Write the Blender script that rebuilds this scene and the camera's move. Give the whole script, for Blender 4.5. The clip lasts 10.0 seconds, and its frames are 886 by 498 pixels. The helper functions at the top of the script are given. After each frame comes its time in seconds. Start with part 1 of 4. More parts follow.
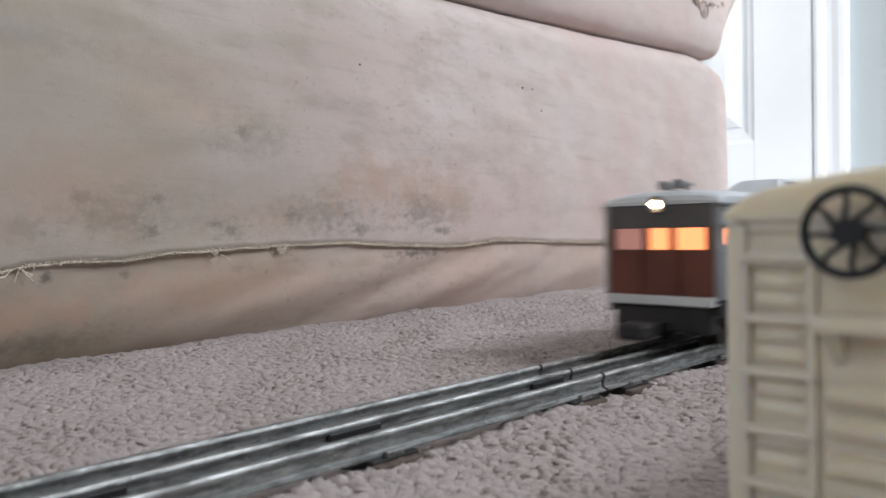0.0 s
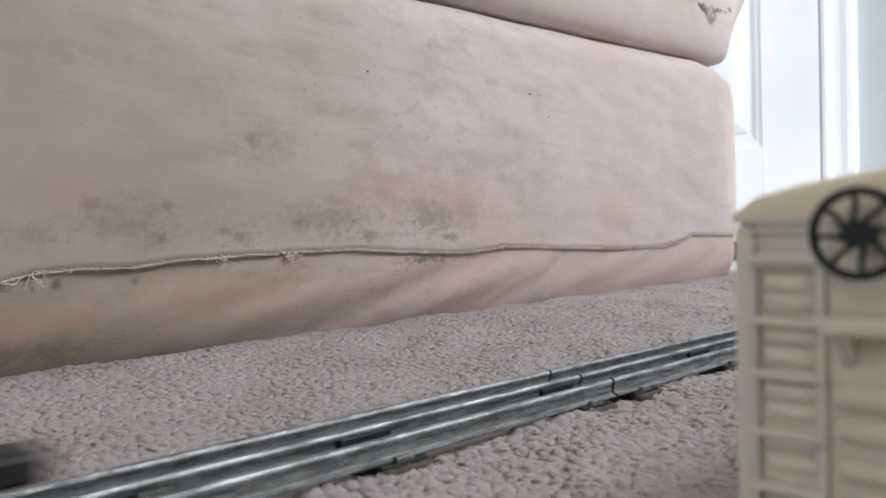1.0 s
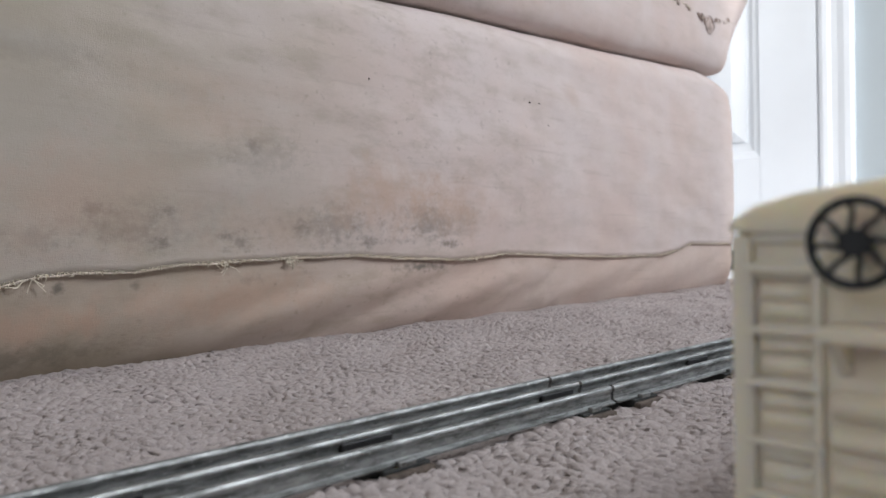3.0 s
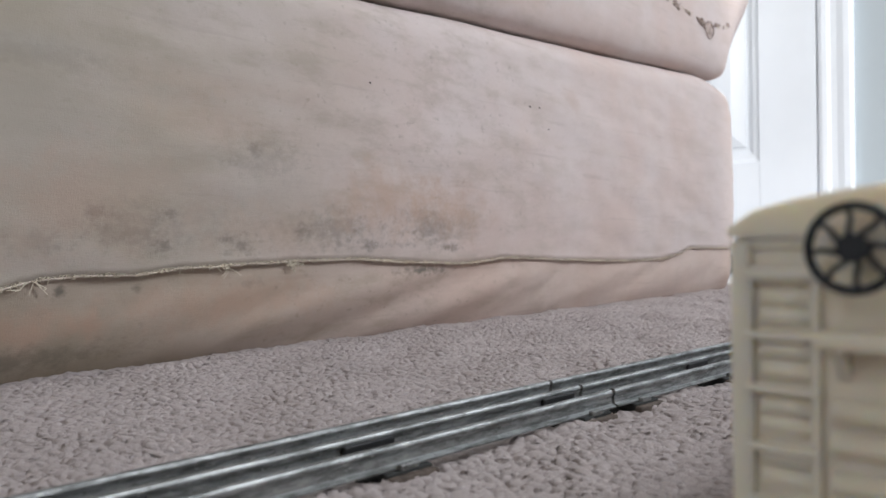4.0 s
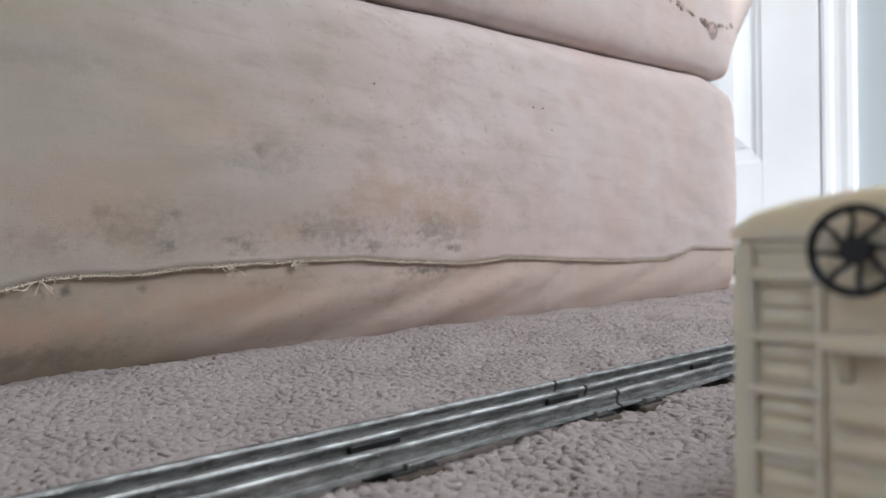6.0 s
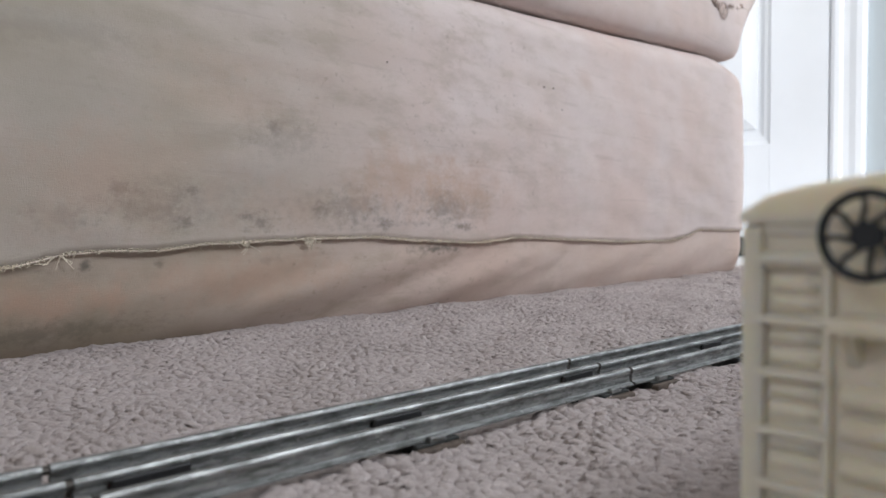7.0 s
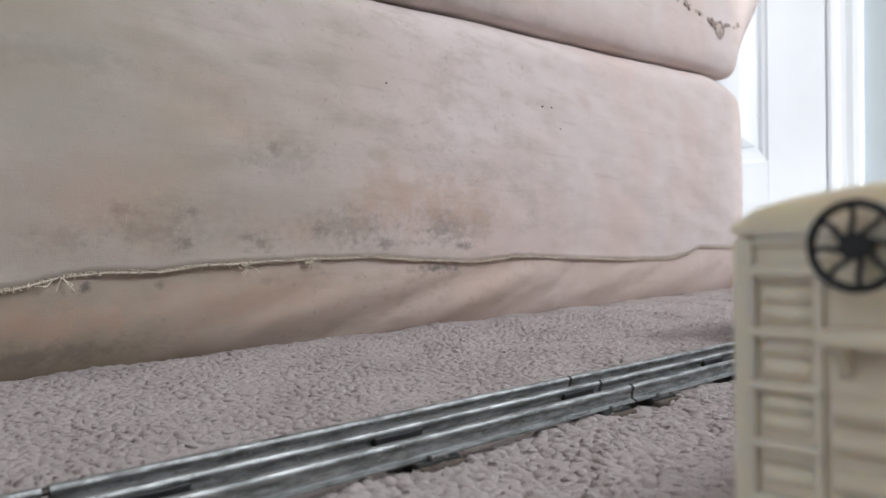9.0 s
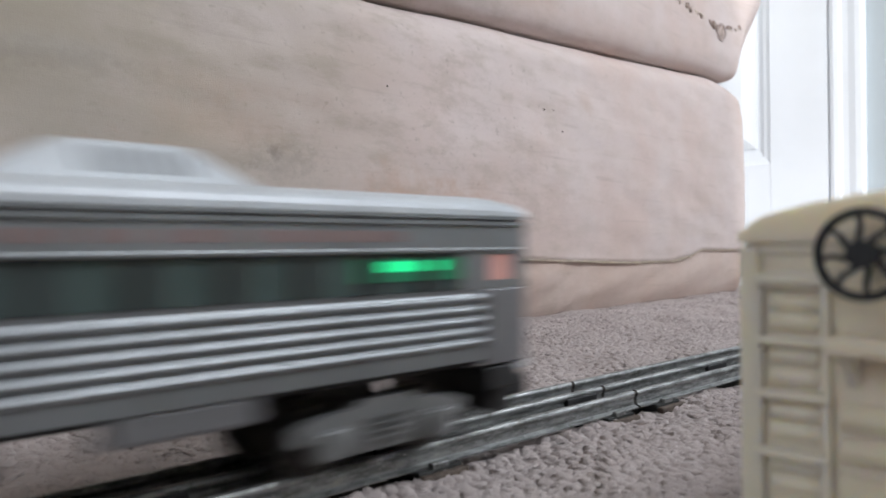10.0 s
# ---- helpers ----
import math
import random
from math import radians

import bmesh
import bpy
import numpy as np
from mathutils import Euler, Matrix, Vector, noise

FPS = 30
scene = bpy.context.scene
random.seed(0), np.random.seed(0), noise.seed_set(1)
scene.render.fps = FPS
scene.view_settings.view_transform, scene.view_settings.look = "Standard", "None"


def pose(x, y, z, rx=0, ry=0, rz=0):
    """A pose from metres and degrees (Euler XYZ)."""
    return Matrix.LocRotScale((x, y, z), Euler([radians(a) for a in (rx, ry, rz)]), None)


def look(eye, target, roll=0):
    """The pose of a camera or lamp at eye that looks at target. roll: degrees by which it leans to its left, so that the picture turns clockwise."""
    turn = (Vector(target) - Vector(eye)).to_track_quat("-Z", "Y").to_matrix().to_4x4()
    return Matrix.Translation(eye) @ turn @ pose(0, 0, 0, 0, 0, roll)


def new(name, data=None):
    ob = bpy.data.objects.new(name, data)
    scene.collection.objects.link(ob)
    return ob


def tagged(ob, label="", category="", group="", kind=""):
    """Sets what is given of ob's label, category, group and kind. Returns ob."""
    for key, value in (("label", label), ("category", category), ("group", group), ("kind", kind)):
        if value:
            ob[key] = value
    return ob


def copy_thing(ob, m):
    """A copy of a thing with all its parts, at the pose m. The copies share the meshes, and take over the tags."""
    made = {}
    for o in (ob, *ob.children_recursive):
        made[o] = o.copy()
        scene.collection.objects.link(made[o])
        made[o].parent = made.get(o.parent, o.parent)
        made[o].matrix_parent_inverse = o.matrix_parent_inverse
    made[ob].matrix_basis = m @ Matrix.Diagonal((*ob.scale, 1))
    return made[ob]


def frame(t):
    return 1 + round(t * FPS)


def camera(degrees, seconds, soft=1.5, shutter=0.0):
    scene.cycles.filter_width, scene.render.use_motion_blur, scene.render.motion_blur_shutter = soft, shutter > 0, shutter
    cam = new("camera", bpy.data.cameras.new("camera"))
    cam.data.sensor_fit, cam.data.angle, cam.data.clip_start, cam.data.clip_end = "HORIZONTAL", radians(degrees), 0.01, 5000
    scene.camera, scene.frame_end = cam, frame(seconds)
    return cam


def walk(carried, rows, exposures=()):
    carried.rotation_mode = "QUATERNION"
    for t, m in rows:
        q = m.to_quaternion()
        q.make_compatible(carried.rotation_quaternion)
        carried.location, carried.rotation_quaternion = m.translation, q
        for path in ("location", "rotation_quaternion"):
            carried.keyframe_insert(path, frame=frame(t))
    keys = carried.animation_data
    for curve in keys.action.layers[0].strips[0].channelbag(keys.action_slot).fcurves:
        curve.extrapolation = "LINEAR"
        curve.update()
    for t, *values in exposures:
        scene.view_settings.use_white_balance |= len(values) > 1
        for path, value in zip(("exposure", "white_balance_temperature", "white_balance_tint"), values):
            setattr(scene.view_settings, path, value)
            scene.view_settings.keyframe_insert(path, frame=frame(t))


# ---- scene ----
cam = camera(58.7, 10.0, soft=1.5, shutter=0.55)
cam.data.dof.use_dof = True
cam.data.dof.focus_distance = 0.41
cam.data.dof.aperture_fstop = 19.0
walk(cam, [
    (0, pose(-0.2754, -0.1965, 0.0720, 88.58, 1.19, -45.60)),
    (0.5, pose(-0.2747, -0.1955, 0.0717, 88.97, 1.50, -45.22)),
    (1, pose(-0.2759, -0.1960, 0.0715, 89.09, 1.37, -45.08)),
    (1.5, pose(-0.2772, -0.1964, 0.0712, 89.02, 1.32, -45.09)),
    (2, pose(-0.2775, -0.1963, 0.0714, 89.24, 1.07, -45.16)),
    (3.5, pose(-0.2797, -0.1967, 0.0714, 89.74, 0.93, -45.27)),
    (4, pose(-0.2803, -0.1967, 0.0715, 89.86, 0.82, -45.30)),
    (4.5, pose(-0.2802, -0.1971, 0.0715, 89.86, 0.96, -45.32)),
    (5, pose(-0.2800, -0.1971, 0.0714, 90.08, 1.08, -45.30)),
    (6.5, pose(-0.2859, -0.1964, 0.0719, 89.21, 0.40, -45.07)),
    (7, pose(-0.2906, -0.1959, 0.0720, 88.31, 0.17, -44.94)),
    (7.5, pose(-0.2917, -0.1962, 0.0712, 88.97, 0.72, -44.90)),
    (8, pose(-0.2910, -0.1961, 0.0718, 89.29, 0.34, -44.84)),
    (8.5, pose(-0.2913, -0.1964, 0.0714, 89.63, 0.49, -44.87)),
    (9, pose(-0.2908, -0.1967, 0.0712, 89.78, 0.65, -44.90)),
    (9.5, pose(-0.2911, -0.1968, 0.0719, 89.84, 0.60, -44.88)),
    (10, pose(-0.2887, -0.1947, 0.0720, 89.97, 0.71, -44.79)),
], exposures=[(0, 0.10, 6450, 12), (2, 0.04, 6450, 12), (3.5, -0.03, 6450, 12), (6.5, -0.03, 6450, 12),
              (8, 0.08, 6450, 12), (10, 0.07, 6450, 12)])

# ---- world and light: daylight through four unseen windows, placed to suit the brightness ----
world = bpy.data.worlds.new("world")
scene.world = world
world.use_nodes = True
wn = world.node_tree
sky = wn.nodes.new("ShaderNodeTexSky")
sky.sky_type = "NISHITA"
sky.sun_disc = False
SUN_WAY = Vector((0.876, 0.482, -0.385))  # low sun from the south-west
sky.sun_elevation = radians(21)
sky.sun_rotation = math.atan2(-SUN_WAY.x, -SUN_WAY.y)
wn.links.new(sky.outputs[0], wn.nodes["Background"].inputs[0])
wn.nodes["Background"].inputs[1].default_value = 0.12

ROOM_W, ROOM_E, ROOM_S, ROOM_N, ROOM_H = -1.9, 1.40, -1.7, 1.45, 2.50


def window_light(name, watts, sx, sy, m, col=(1.0, 0.98, 0.96)):
    lamp = bpy.data.lights.new(name, "AREA")
    lamp.shape, lamp.size, lamp.size_y, lamp.energy, lamp.color = "RECTANGLE", sx, sy, watts, col
    ob = new(name, lamp)
    ob.matrix_world = m
    return ob


window_light("window_light_south", 45, 0.72, 0.8, look((1.0, ROOM_S - 0.02, 1.85), (1.1, 0.2, 0.4)), (0.91, 0.95, 1.0))
# added fill from an unseen west window, set low for the box car's end
window_light("west_fill_light", 7.0, 0.7, 0.8, look((ROOM_W - 0.02, 0.05, 1.05), (0.6, 0.0, 0.3)), (1.0, 0.945, 0.86))
# added fill from an unseen east window, brightens the sofa's right end
window_light("east_fill_light", 7.5, 0.6, 0.8, look((ROOM_E + 0.02, -0.60, 1.25), (0.3, 0.1, 0.3)), (0.91, 0.95, 1.0))
sun = bpy.data.lights.new("sun", "SUN")
sun.energy, sun.angle, sun.color = 2.7, radians(0.6), (1.0, 0.99, 0.975)
new("sun", sun).matrix_world = SUN_WAY.to_track_quat("-Z", "Y").to_matrix().to_4x4()


# ---- materials ----
def material(name, base, rough=0.6, metal=0.0, spec=0.5):
    m = bpy.data.materials.new(name)
    m.use_nodes = True
    b = m.node_tree.nodes["Principled BSDF"]
    b.inputs["Base Color"].default_value = (*base, 1)
    b.inputs["Roughness"].default_value = rough
    b.inputs["Metallic"].default_value = metal
    b.inputs["Specular IOR Level"].default_value = spec
    return m, m.node_tree, b


def nd(nt, kind, **vals):
    n = nt.nodes.new(kind)
    for k, v in vals.items():
        n.inputs[k.replace("_", " ")].default_value = v
    return n


def coords(nt):
    return nt.nodes.new("ShaderNodeTexCoord").outputs["Object"]


def mix(nt, fac, a, b, blend="MIX"):
    n = nt.nodes.new("ShaderNodeMix")
    n.data_type, n.blend_type = "RGBA", blend
    for sock, v in ((n.inputs[0], fac), (n.inputs[6], a), (n.inputs[7], b)):
        if isinstance(v, bpy.types.NodeSocket):
            nt.links.new(v, sock)
        elif isinstance(v, tuple):
            sock.default_value = (*v, 1)
        else:
            sock.default_value = v
    return n.outputs[2]


def maths(nt, op, a, b=0.0):
    n = nt.nodes.new("ShaderNodeMath")
    n.operation = op
    for sock, v in ((n.inputs[0], a), (n.inputs[1], b)):
        if isinstance(v, bpy.types.NodeSocket):
            nt.links.new(v, sock)
        else:
            sock.default_value = v
    return n.outputs[0]


def ramp(nt, fac, lo, hi):
    n = nt.nodes.new("ShaderNodeMapRange")
    nt.links.new(fac, n.inputs[0])
    n.inputs[1].default_value, n.inputs[2].default_value = lo, hi
    n.interpolation_type = "SMOOTHSTEP"
    return n.outputs[0]


def noise_tex(nt, vec, scale, detail=3.0, rough=0.55):
    n = nd(nt, "ShaderNodeTexNoise", Scale=scale, Detail=detail, Roughness=rough)
    nt.links.new(vec, n.inputs["Vector"])
    return n.outputs["Fac"]


def stretched(nt, vec, sx, sy, sz):
    n = nt.nodes.new("ShaderNodeMapping")
    n.inputs["Scale"].default_value = (sx, sy, sz)
    nt.links.new(vec, n.inputs["Vector"])
    return n.outputs[0]


def bump(nt, bsdf, height, strength, dist):
    n = nd(nt, "ShaderNodeBump", Strength=strength, Distance=dist)
    nt.links.new(height, n.inputs["Height"])
    nt.links.new(n.outputs[0], bsdf.inputs["Normal"])


def worn(name, base, rough, metal=0.0, var=0.15, scale=40.0, grain=400.0, bstr=0.15, bdist=0.0004, dark=None, spec=0.5):
    """A plain painted, plastic or metal surface with two scales of wear."""
    m, nt, b = material(name, base, rough, metal, spec)
    v = coords(nt)
    big, fine = noise_tex(nt, v, scale, 4), noise_tex(nt, v, grain, 3)
    d = dark or tuple(c * (1 - 2 * var) for c in base)
    nt.links.new(mix(nt, ramp(nt, big, 0.35, 0.75), base, d), b.inputs["Base Color"])
    nt.links.new(maths(nt, "ADD", maths(nt, "MULTIPLY", fine, 0.3), rough - 0.15), b.inputs["Roughness"])
    bump(nt, b, fine, bstr, bdist)
    return m


def glowing(name, colour, strength, base=(0.5, 0.3, 0.2)):
    m, nt, b = material(name, base, 0.4)
    b.inputs["Emission Color"].default_value = (*colour, 1)
    b.inputs["Emission Strength"].default_value = strength
    return m


def cloth_material(name, base, blobs):
    """Old cream canvas: weave, faded streaks, and stains listed as (along, up, radius along, radius up, depth, kind)."""
    m, nt, b = material(name, base, 0.92, spec=0.1)
    v = coords(nt)
    weave = noise_tex(nt, stretched(nt, v, 300, 300, 1500), 1.0, 2)
    weave2 = noise_tex(nt, stretched(nt, v, 1500, 1500, 300), 1.0, 2)
    streak = noise_tex(nt, stretched(nt, v, 7, 7, 40), 1.0, 4)
    cloud = noise_tex(nt, v, 6.0, 5, 0.6)
    blot = noise_tex(nt, v, 55.0, 5, 0.65)
    blot_fine = noise_tex(nt, stretched(nt, v, 130, 130, 170), 1.0, 5, 0.7)
    col = mix(nt, ramp(nt, cloud, 0.35, 0.7), base, (base[0] * 0.95, base[1] * 0.88, base[2] * 0.84))
    col = mix(nt, maths(nt, "MULTIPLY", ramp(nt, streak, 0.45, 0.75), 0.30), col, (base[0] * 0.8, base[1] * 0.76, base[2] * 0.68))
    place = nt.nodes.new("ShaderNodeSeparateXYZ")
    nt.links.new(v, place.inputs[0])
    # most soiled in the middle, cleaner towards the end
    soiled = maths(nt, "SUBTRACT", 1.0, maths(nt, "MULTIPLY", ramp(nt, place.outputs[0], 0.12, 0.55), 0.75))
    mottle = noise_tex(nt, stretched(nt, v, 22, 22, 60), 1.0, 5, 0.62)
    col = mix(nt, maths(nt, "MULTIPLY", maths(nt, "MULTIPLY", ramp(nt, mottle, 0.44, 0.70), soiled), 0.6), col, (base[0] * 0.64, base[1] * 0.62, base[2] * 0.54))
    speck = noise_tex(nt, stretched(nt, v, 110, 110, 150), 1.0, 4, 0.6)
    col = mix(nt, maths(nt, "MULTIPLY", maths(nt, "MULTIPLY", ramp(nt, speck, 0.58, 0.76), soiled), 0.55), col, (base[0] * 0.5, base[1] * 0.48, base[2] * 0.42))
    # light falling off to the left, painted into the cloth and clouded
    left_dim = maths(nt, "MULTIPLY", maths(nt, "SUBTRACT", 1.0, ramp(nt, place.outputs[0], -0.16, 0.24)), ramp(nt, cloud, 0.10, 0.58))
    col = mix(nt, maths(nt, "MULTIPLY", left_dim, 0.85), col, (base[0] * 0.61, base[1] * 0.63, base[2] * 0.52))
    crease = noise_tex(nt, stretched(nt, v, 9, 9, 170), 1.0, 3)
    col = mix(nt, maths(nt, "MULTIPLY", ramp(nt, crease, 0.58, 0.72), 0.22), col, (base[0] * 0.6, base[1] * 0.58, base[2] * 0.54))
    sep = nt.nodes.new("ShaderNodeSeparateXYZ")
    nt.links.new(v, sep.inputs[0])
    tints = {"mould": (0.17, 0.155, 0.13), "tea": (0.50, 0.35, 0.265), "hole": (0.03, 0.022, 0.02), "grey": (0.44, 0.405, 0.36)}
    for a, u, ra, ru, depth, kind in blobs:
        dx = maths(nt, "DIVIDE", maths(nt, "SUBTRACT", sep.outputs[0], a), ra)
        dz = maths(nt, "DIVIDE", maths(nt, "SUBTRACT", sep.outputs[2], u), ru)
        r = maths(nt, "SQRT", maths(nt, "ADD", maths(nt, "MULTIPLY", dx, dx), maths(nt, "MULTIPLY", dz, dz)))
        f = maths(nt, "SUBTRACT", 1.0, r)
        if kind == "hole":
            fac = ramp(nt, f, 0.1, 0.35)
        else:
            f = maths(nt, "ADD", f, maths(nt, "MULTIPLY", maths(nt, "SUBTRACT", blot_fine if kind == "mould" else blot, 0.5), {"grey": 1.0, "tea": 1.5, "mould": 2.3}[kind]))
            fac = maths(nt, "MULTIPLY", ramp(nt, f, 0.15, 1.1), depth)
            fac = maths(nt, "MULTIPLY", fac, ramp(nt, maths(nt, "SUBTRACT", 1.0, r), -0.7, 0.2))
        col = mix(nt, fac, col, tints[kind])
    fine = maths(nt, "MULTIPLY", maths(nt, "ADD", weave, weave2), 0.5)
    col = mix(nt, maths(nt, "MULTIPLY", ramp(nt, fine, 0.42, 0.62), 0.10), col, (base[0] * 0.62, base[1] * 0.58, base[2] * 0.52))
    nt.links.new(col, b.inputs["Base Color"])
    bump(nt, b, maths(nt, "ADD", fine, maths(nt, "MULTIPLY", cloud, 2.0)), 0.22, 0.0009)
    return m


STAINS = [
    (-0.06, 0.088, 0.11, 0.030, 0.30, "mould"), (0.08, 0.085, 0.12, 0.026, 0.34, "mould"), (0.20, 0.092, 0.09, 0.030, 0.34, "mould"), (0.02, 0.135, 0.06, 0.03, 0.25, "mould"),
    (-0.102, 0.094, 0.013, 0.010, 0.85, "mould"), (-0.054, 0.094, 0.013, 0.008, 0.6, "mould"),
    (-0.080, 0.084, 0.040, 0.016, 0.45, "mould"), (-0.135, 0.078, 0.03, 0.016, 0.35, "mould"), (0.09, 0.088, 0.05, 0.022, 0.28, "mould"), (0.20, 0.088, 0.04, 0.02, 0.35, "mould"), (-0.058, 0.075, 0.008, 0.006, 0.6, "mould"),
    (0.123, 0.073, 0.018, 0.007, 0.6, "mould"), (0.225, 0.071, 0.028, 0.007, 0.75, "mould"),
    (0.137, 0.110, 0.095, 0.050, 0.65, "tea"), (0.225, 0.105, 0.090, 0.050, 0.7, "tea"), (0.03, 0.085, 0.09, 0.035, 0.5, "tea"),
    (0.010, 0.139, 0.010, 0.012, 0.4, "mould"), (-0.14, 0.185, 0.09, 0.014, 0.6, "grey"),
    (-0.01, 0.18, 0.13, 0.018, 0.22, "tea"), (-0.13, 0.12, 0.11, 0.10, 0.5, "grey"), (-0.10, 0.10, 0.15, 0.055, 0.5, "tea"), (-0.14, 0.178, 0.10, 0.016, 0.14, "mould"), (-0.02, 0.155, 0.12, 0.03, 0.3, "tea"), (0.45, 0.235, 0.04, 0.03, 0.3, "tea"),
    (0.1258, 0.2031, 0.0013, 0.0011, 1, "hole"), (0.3623, 0.2148, 0.0024, 0.0013, 1, "hole"), (0.3808, 0.2160, 0.0018, 0.0010, 1, "hole"), (0.3959, 0.1949, 0.0019, 0.0010, 1, "hole"),
    (-0.30, 0.10, 0.20, 0.08, 0.5, "grey"), (0.00, 0.10, 0.15, 0.06, 0.4, "grey"), (0.0, 0.075, 0.02, 0.012, 0.5, "mould"), (0.055, 0.085, 0.012, 0.010, 0.45, "mould"),
]
SKIRT_STAINS = [
    (-0.120, 0.050, 0.006, 0.005, 0.9, "mould"), (-0.073, 0.049, 0.006, 0.006, 0.6, "mould"),
    (0.010, 0.049, 0.022, 0.007, 0.5, "mould"), (0.032, 0.045, 0.003, 0.003, 0.9, "mould"),
    (0.192, 0.052, 0.055, 0.007, 0.9, "mould"), (-0.14, 0.030, 0.08, 0.022, 0.85, "tea"), (0.0, 0.035, 0.16, 0.030, 0.7, "tea"), (-0.14, 0.012, 0.10, 0.012, 0.5, "mould"),
    (0.3959, 0.05, 0.05, 0.012, 0.2, "tea"),
]
CLOTH = (0.645, 0.565, 0.54)
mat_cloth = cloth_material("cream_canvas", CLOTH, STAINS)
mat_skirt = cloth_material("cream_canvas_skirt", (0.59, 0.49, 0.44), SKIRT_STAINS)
mat_cushion = cloth_material("cream_canvas_cushion", CLOTH, [(0.3, 0.33, 0.3, 0.03, 0.3, "tea")])
mat_thread = worn("raw_thread", (0.74, 0.66, 0.52), 0.9, var=0.2)
mat_hem = worn("pale_raw_hem", (0.80, 0.70, 0.62), 0.92, var=0.12, scale=120)
mat_foam = worn("torn_foam", (0.36, 0.27, 0.23), 0.95, var=0.3, scale=200)
mat_tear = worn("torn_lining", (0.55, 0.44, 0.39), 0.95, var=0.25, scale=150)
mat_under = worn("dark_underlay", (0.03, 0.027, 0.025), 0.95)


def carpet_material(name, per_tuft):
    m, nt, b = material(name, (0.40, 0.35, 0.33), 0.95, spec=0.1)
    v = coords(nt)
    big = noise_tex(nt, v, 9.0, 4)
    col = mix(nt, ramp(nt, big, 0.3, 0.75), (0.495, 0.438, 0.422), (0.425, 0.373, 0.357))
    if per_tuft:
        g = nt.nodes.new("ShaderNodeNewGeometry")
        col = mix(nt, maths(nt, "MULTIPLY", ramp(nt, g.outputs["Random Per Island"], 0.0, 1.0), 0.30), col, (0.37, 0.325, 0.31))
    fine = noise_tex(nt, v, 1300.0, 2)
    col = mix(nt, maths(nt, "MULTIPLY", ramp(nt, fine, 0.38, 0.66), 0.16), col, (0.30, 0.26, 0.24))
    nt.links.new(col, b.inputs["Base Color"])
    bump(nt, b, noise_tex(nt, v, 350.0 if not per_tuft else 1600.0, 3), 1.0 if not per_tuft else 0.8, 0.003 if not per_tuft else 0.0007)
    return m


mat_carpet = carpet_material("carpet_backing", False)
mat_pile = carpet_material("carpet_pile", True)
mat_wall = worn("grey_blue_wall_paint", (0.39, 0.445, 0.475), 0.85, var=0.03, scale=3, grain=120, bstr=0.2, bdist=0.001)
mat_wall_light = worn("off_white_wall_paint", (0.50, 0.495, 0.48), 0.85, var=0.03, scale=3, grain=120, bstr=0.2, bdist=0.001)
mat_ceiling = worn("white_ceiling_paint", (0.80, 0.79, 0.77), 0.9, var=0.02, scale=3, grain=90)
mat_white = worn("white_gloss_paint", (0.79, 0.845, 0.90), 0.45, var=0.02, scale=6, grain=60)
mat_lino = worn("white_vinyl_floor", (0.80, 0.79, 0.78), 0.4, var=0.03, scale=8)
mat_sweep = worn("dark_rubber_sweep", (0.035, 0.04, 0.04), 0.8)


def tin_material(name):
    m, nt, b = material(name, (0.4, 0.4, 0.4), 0.4, 0.85)
    v = coords(nt)
    long_grain = noise_tex(nt, stretched(nt, v, 12, 900, 900), 1.0, 3)
    patches = noise_tex(nt, stretched(nt, v, 70, 420, 420), 1.0, 5, 0.65)
    fleck = noise_tex(nt, stretched(nt, v, 260, 700, 700), 1.0, 4, 0.7)
    rust = noise_tex(nt, v, 90.0, 5, 0.7)
    col = mix(nt, ramp(nt, patches, 0.35, 0.68), (0.39, 0.40, 0.395), (0.14, 0.145, 0.14))
    col = mix(nt, maths(nt, "MULTIPLY", ramp(nt, fleck, 0.57, 0.66), 0.75), col, (0.47, 0.48, 0.46))
    col = mix(nt, maths(nt, "MULTIPLY", ramp(nt, fleck, 0.44, 0.32), 0.7), col, (0.09, 0.085, 0.075))
    col = mix(nt, maths(nt, "MULTIPLY", ramp(nt, rust, 0.60, 0.76), 0.5), col, (0.16, 0.12, 0.085))
    nt.links.new(col, b.inputs["Base Color"])
    rough = maths(nt, "ADD", maths(nt, "MULTIPLY", patches, 0.40), 0.22)
    nt.links.new(maths(nt, "ADD", rough, maths(nt, "MULTIPLY", long_grain, 0.10)), b.inputs["Roughness"])
    bump(nt, b, maths(nt, "ADD", long_grain, fleck), 0.3, 0.0003)
    return m


mat_tin = tin_material("tinplate_rail")
mat_tie = worn("black_tin_tie", (0.03, 0.032, 0.03), 0.55, 0.3, var=0.2)
mat_tie_rust = worn("rusty_tie_end", (0.13, 0.10, 0.08), 0.75, 0.2, var=0.3, scale=250)
mat_pin = worn("dark_steel_pin", (0.10, 0.09, 0.08), 0.5, 0.8)


def brushed(name, base, rough, metal):
    m, nt, b = material(name, base, rough, metal)
    v = coords(nt)
    g = noise_tex(nt, stretched(nt, v, 15, 900, 900), 1.0, 3)
    s = noise_tex(nt, v, 30.0, 4)
    nt.links.new(mix(nt, ramp(nt, s, 0.35, 0.75), base, tuple(c * 0.82 for c in base)), b.inputs["Base Color"])
    nt.links.new(maths(nt, "ADD", maths(nt, "MULTIPLY", g, 0.25), rough - 0.1), b.inputs["Roughness"])
    return m


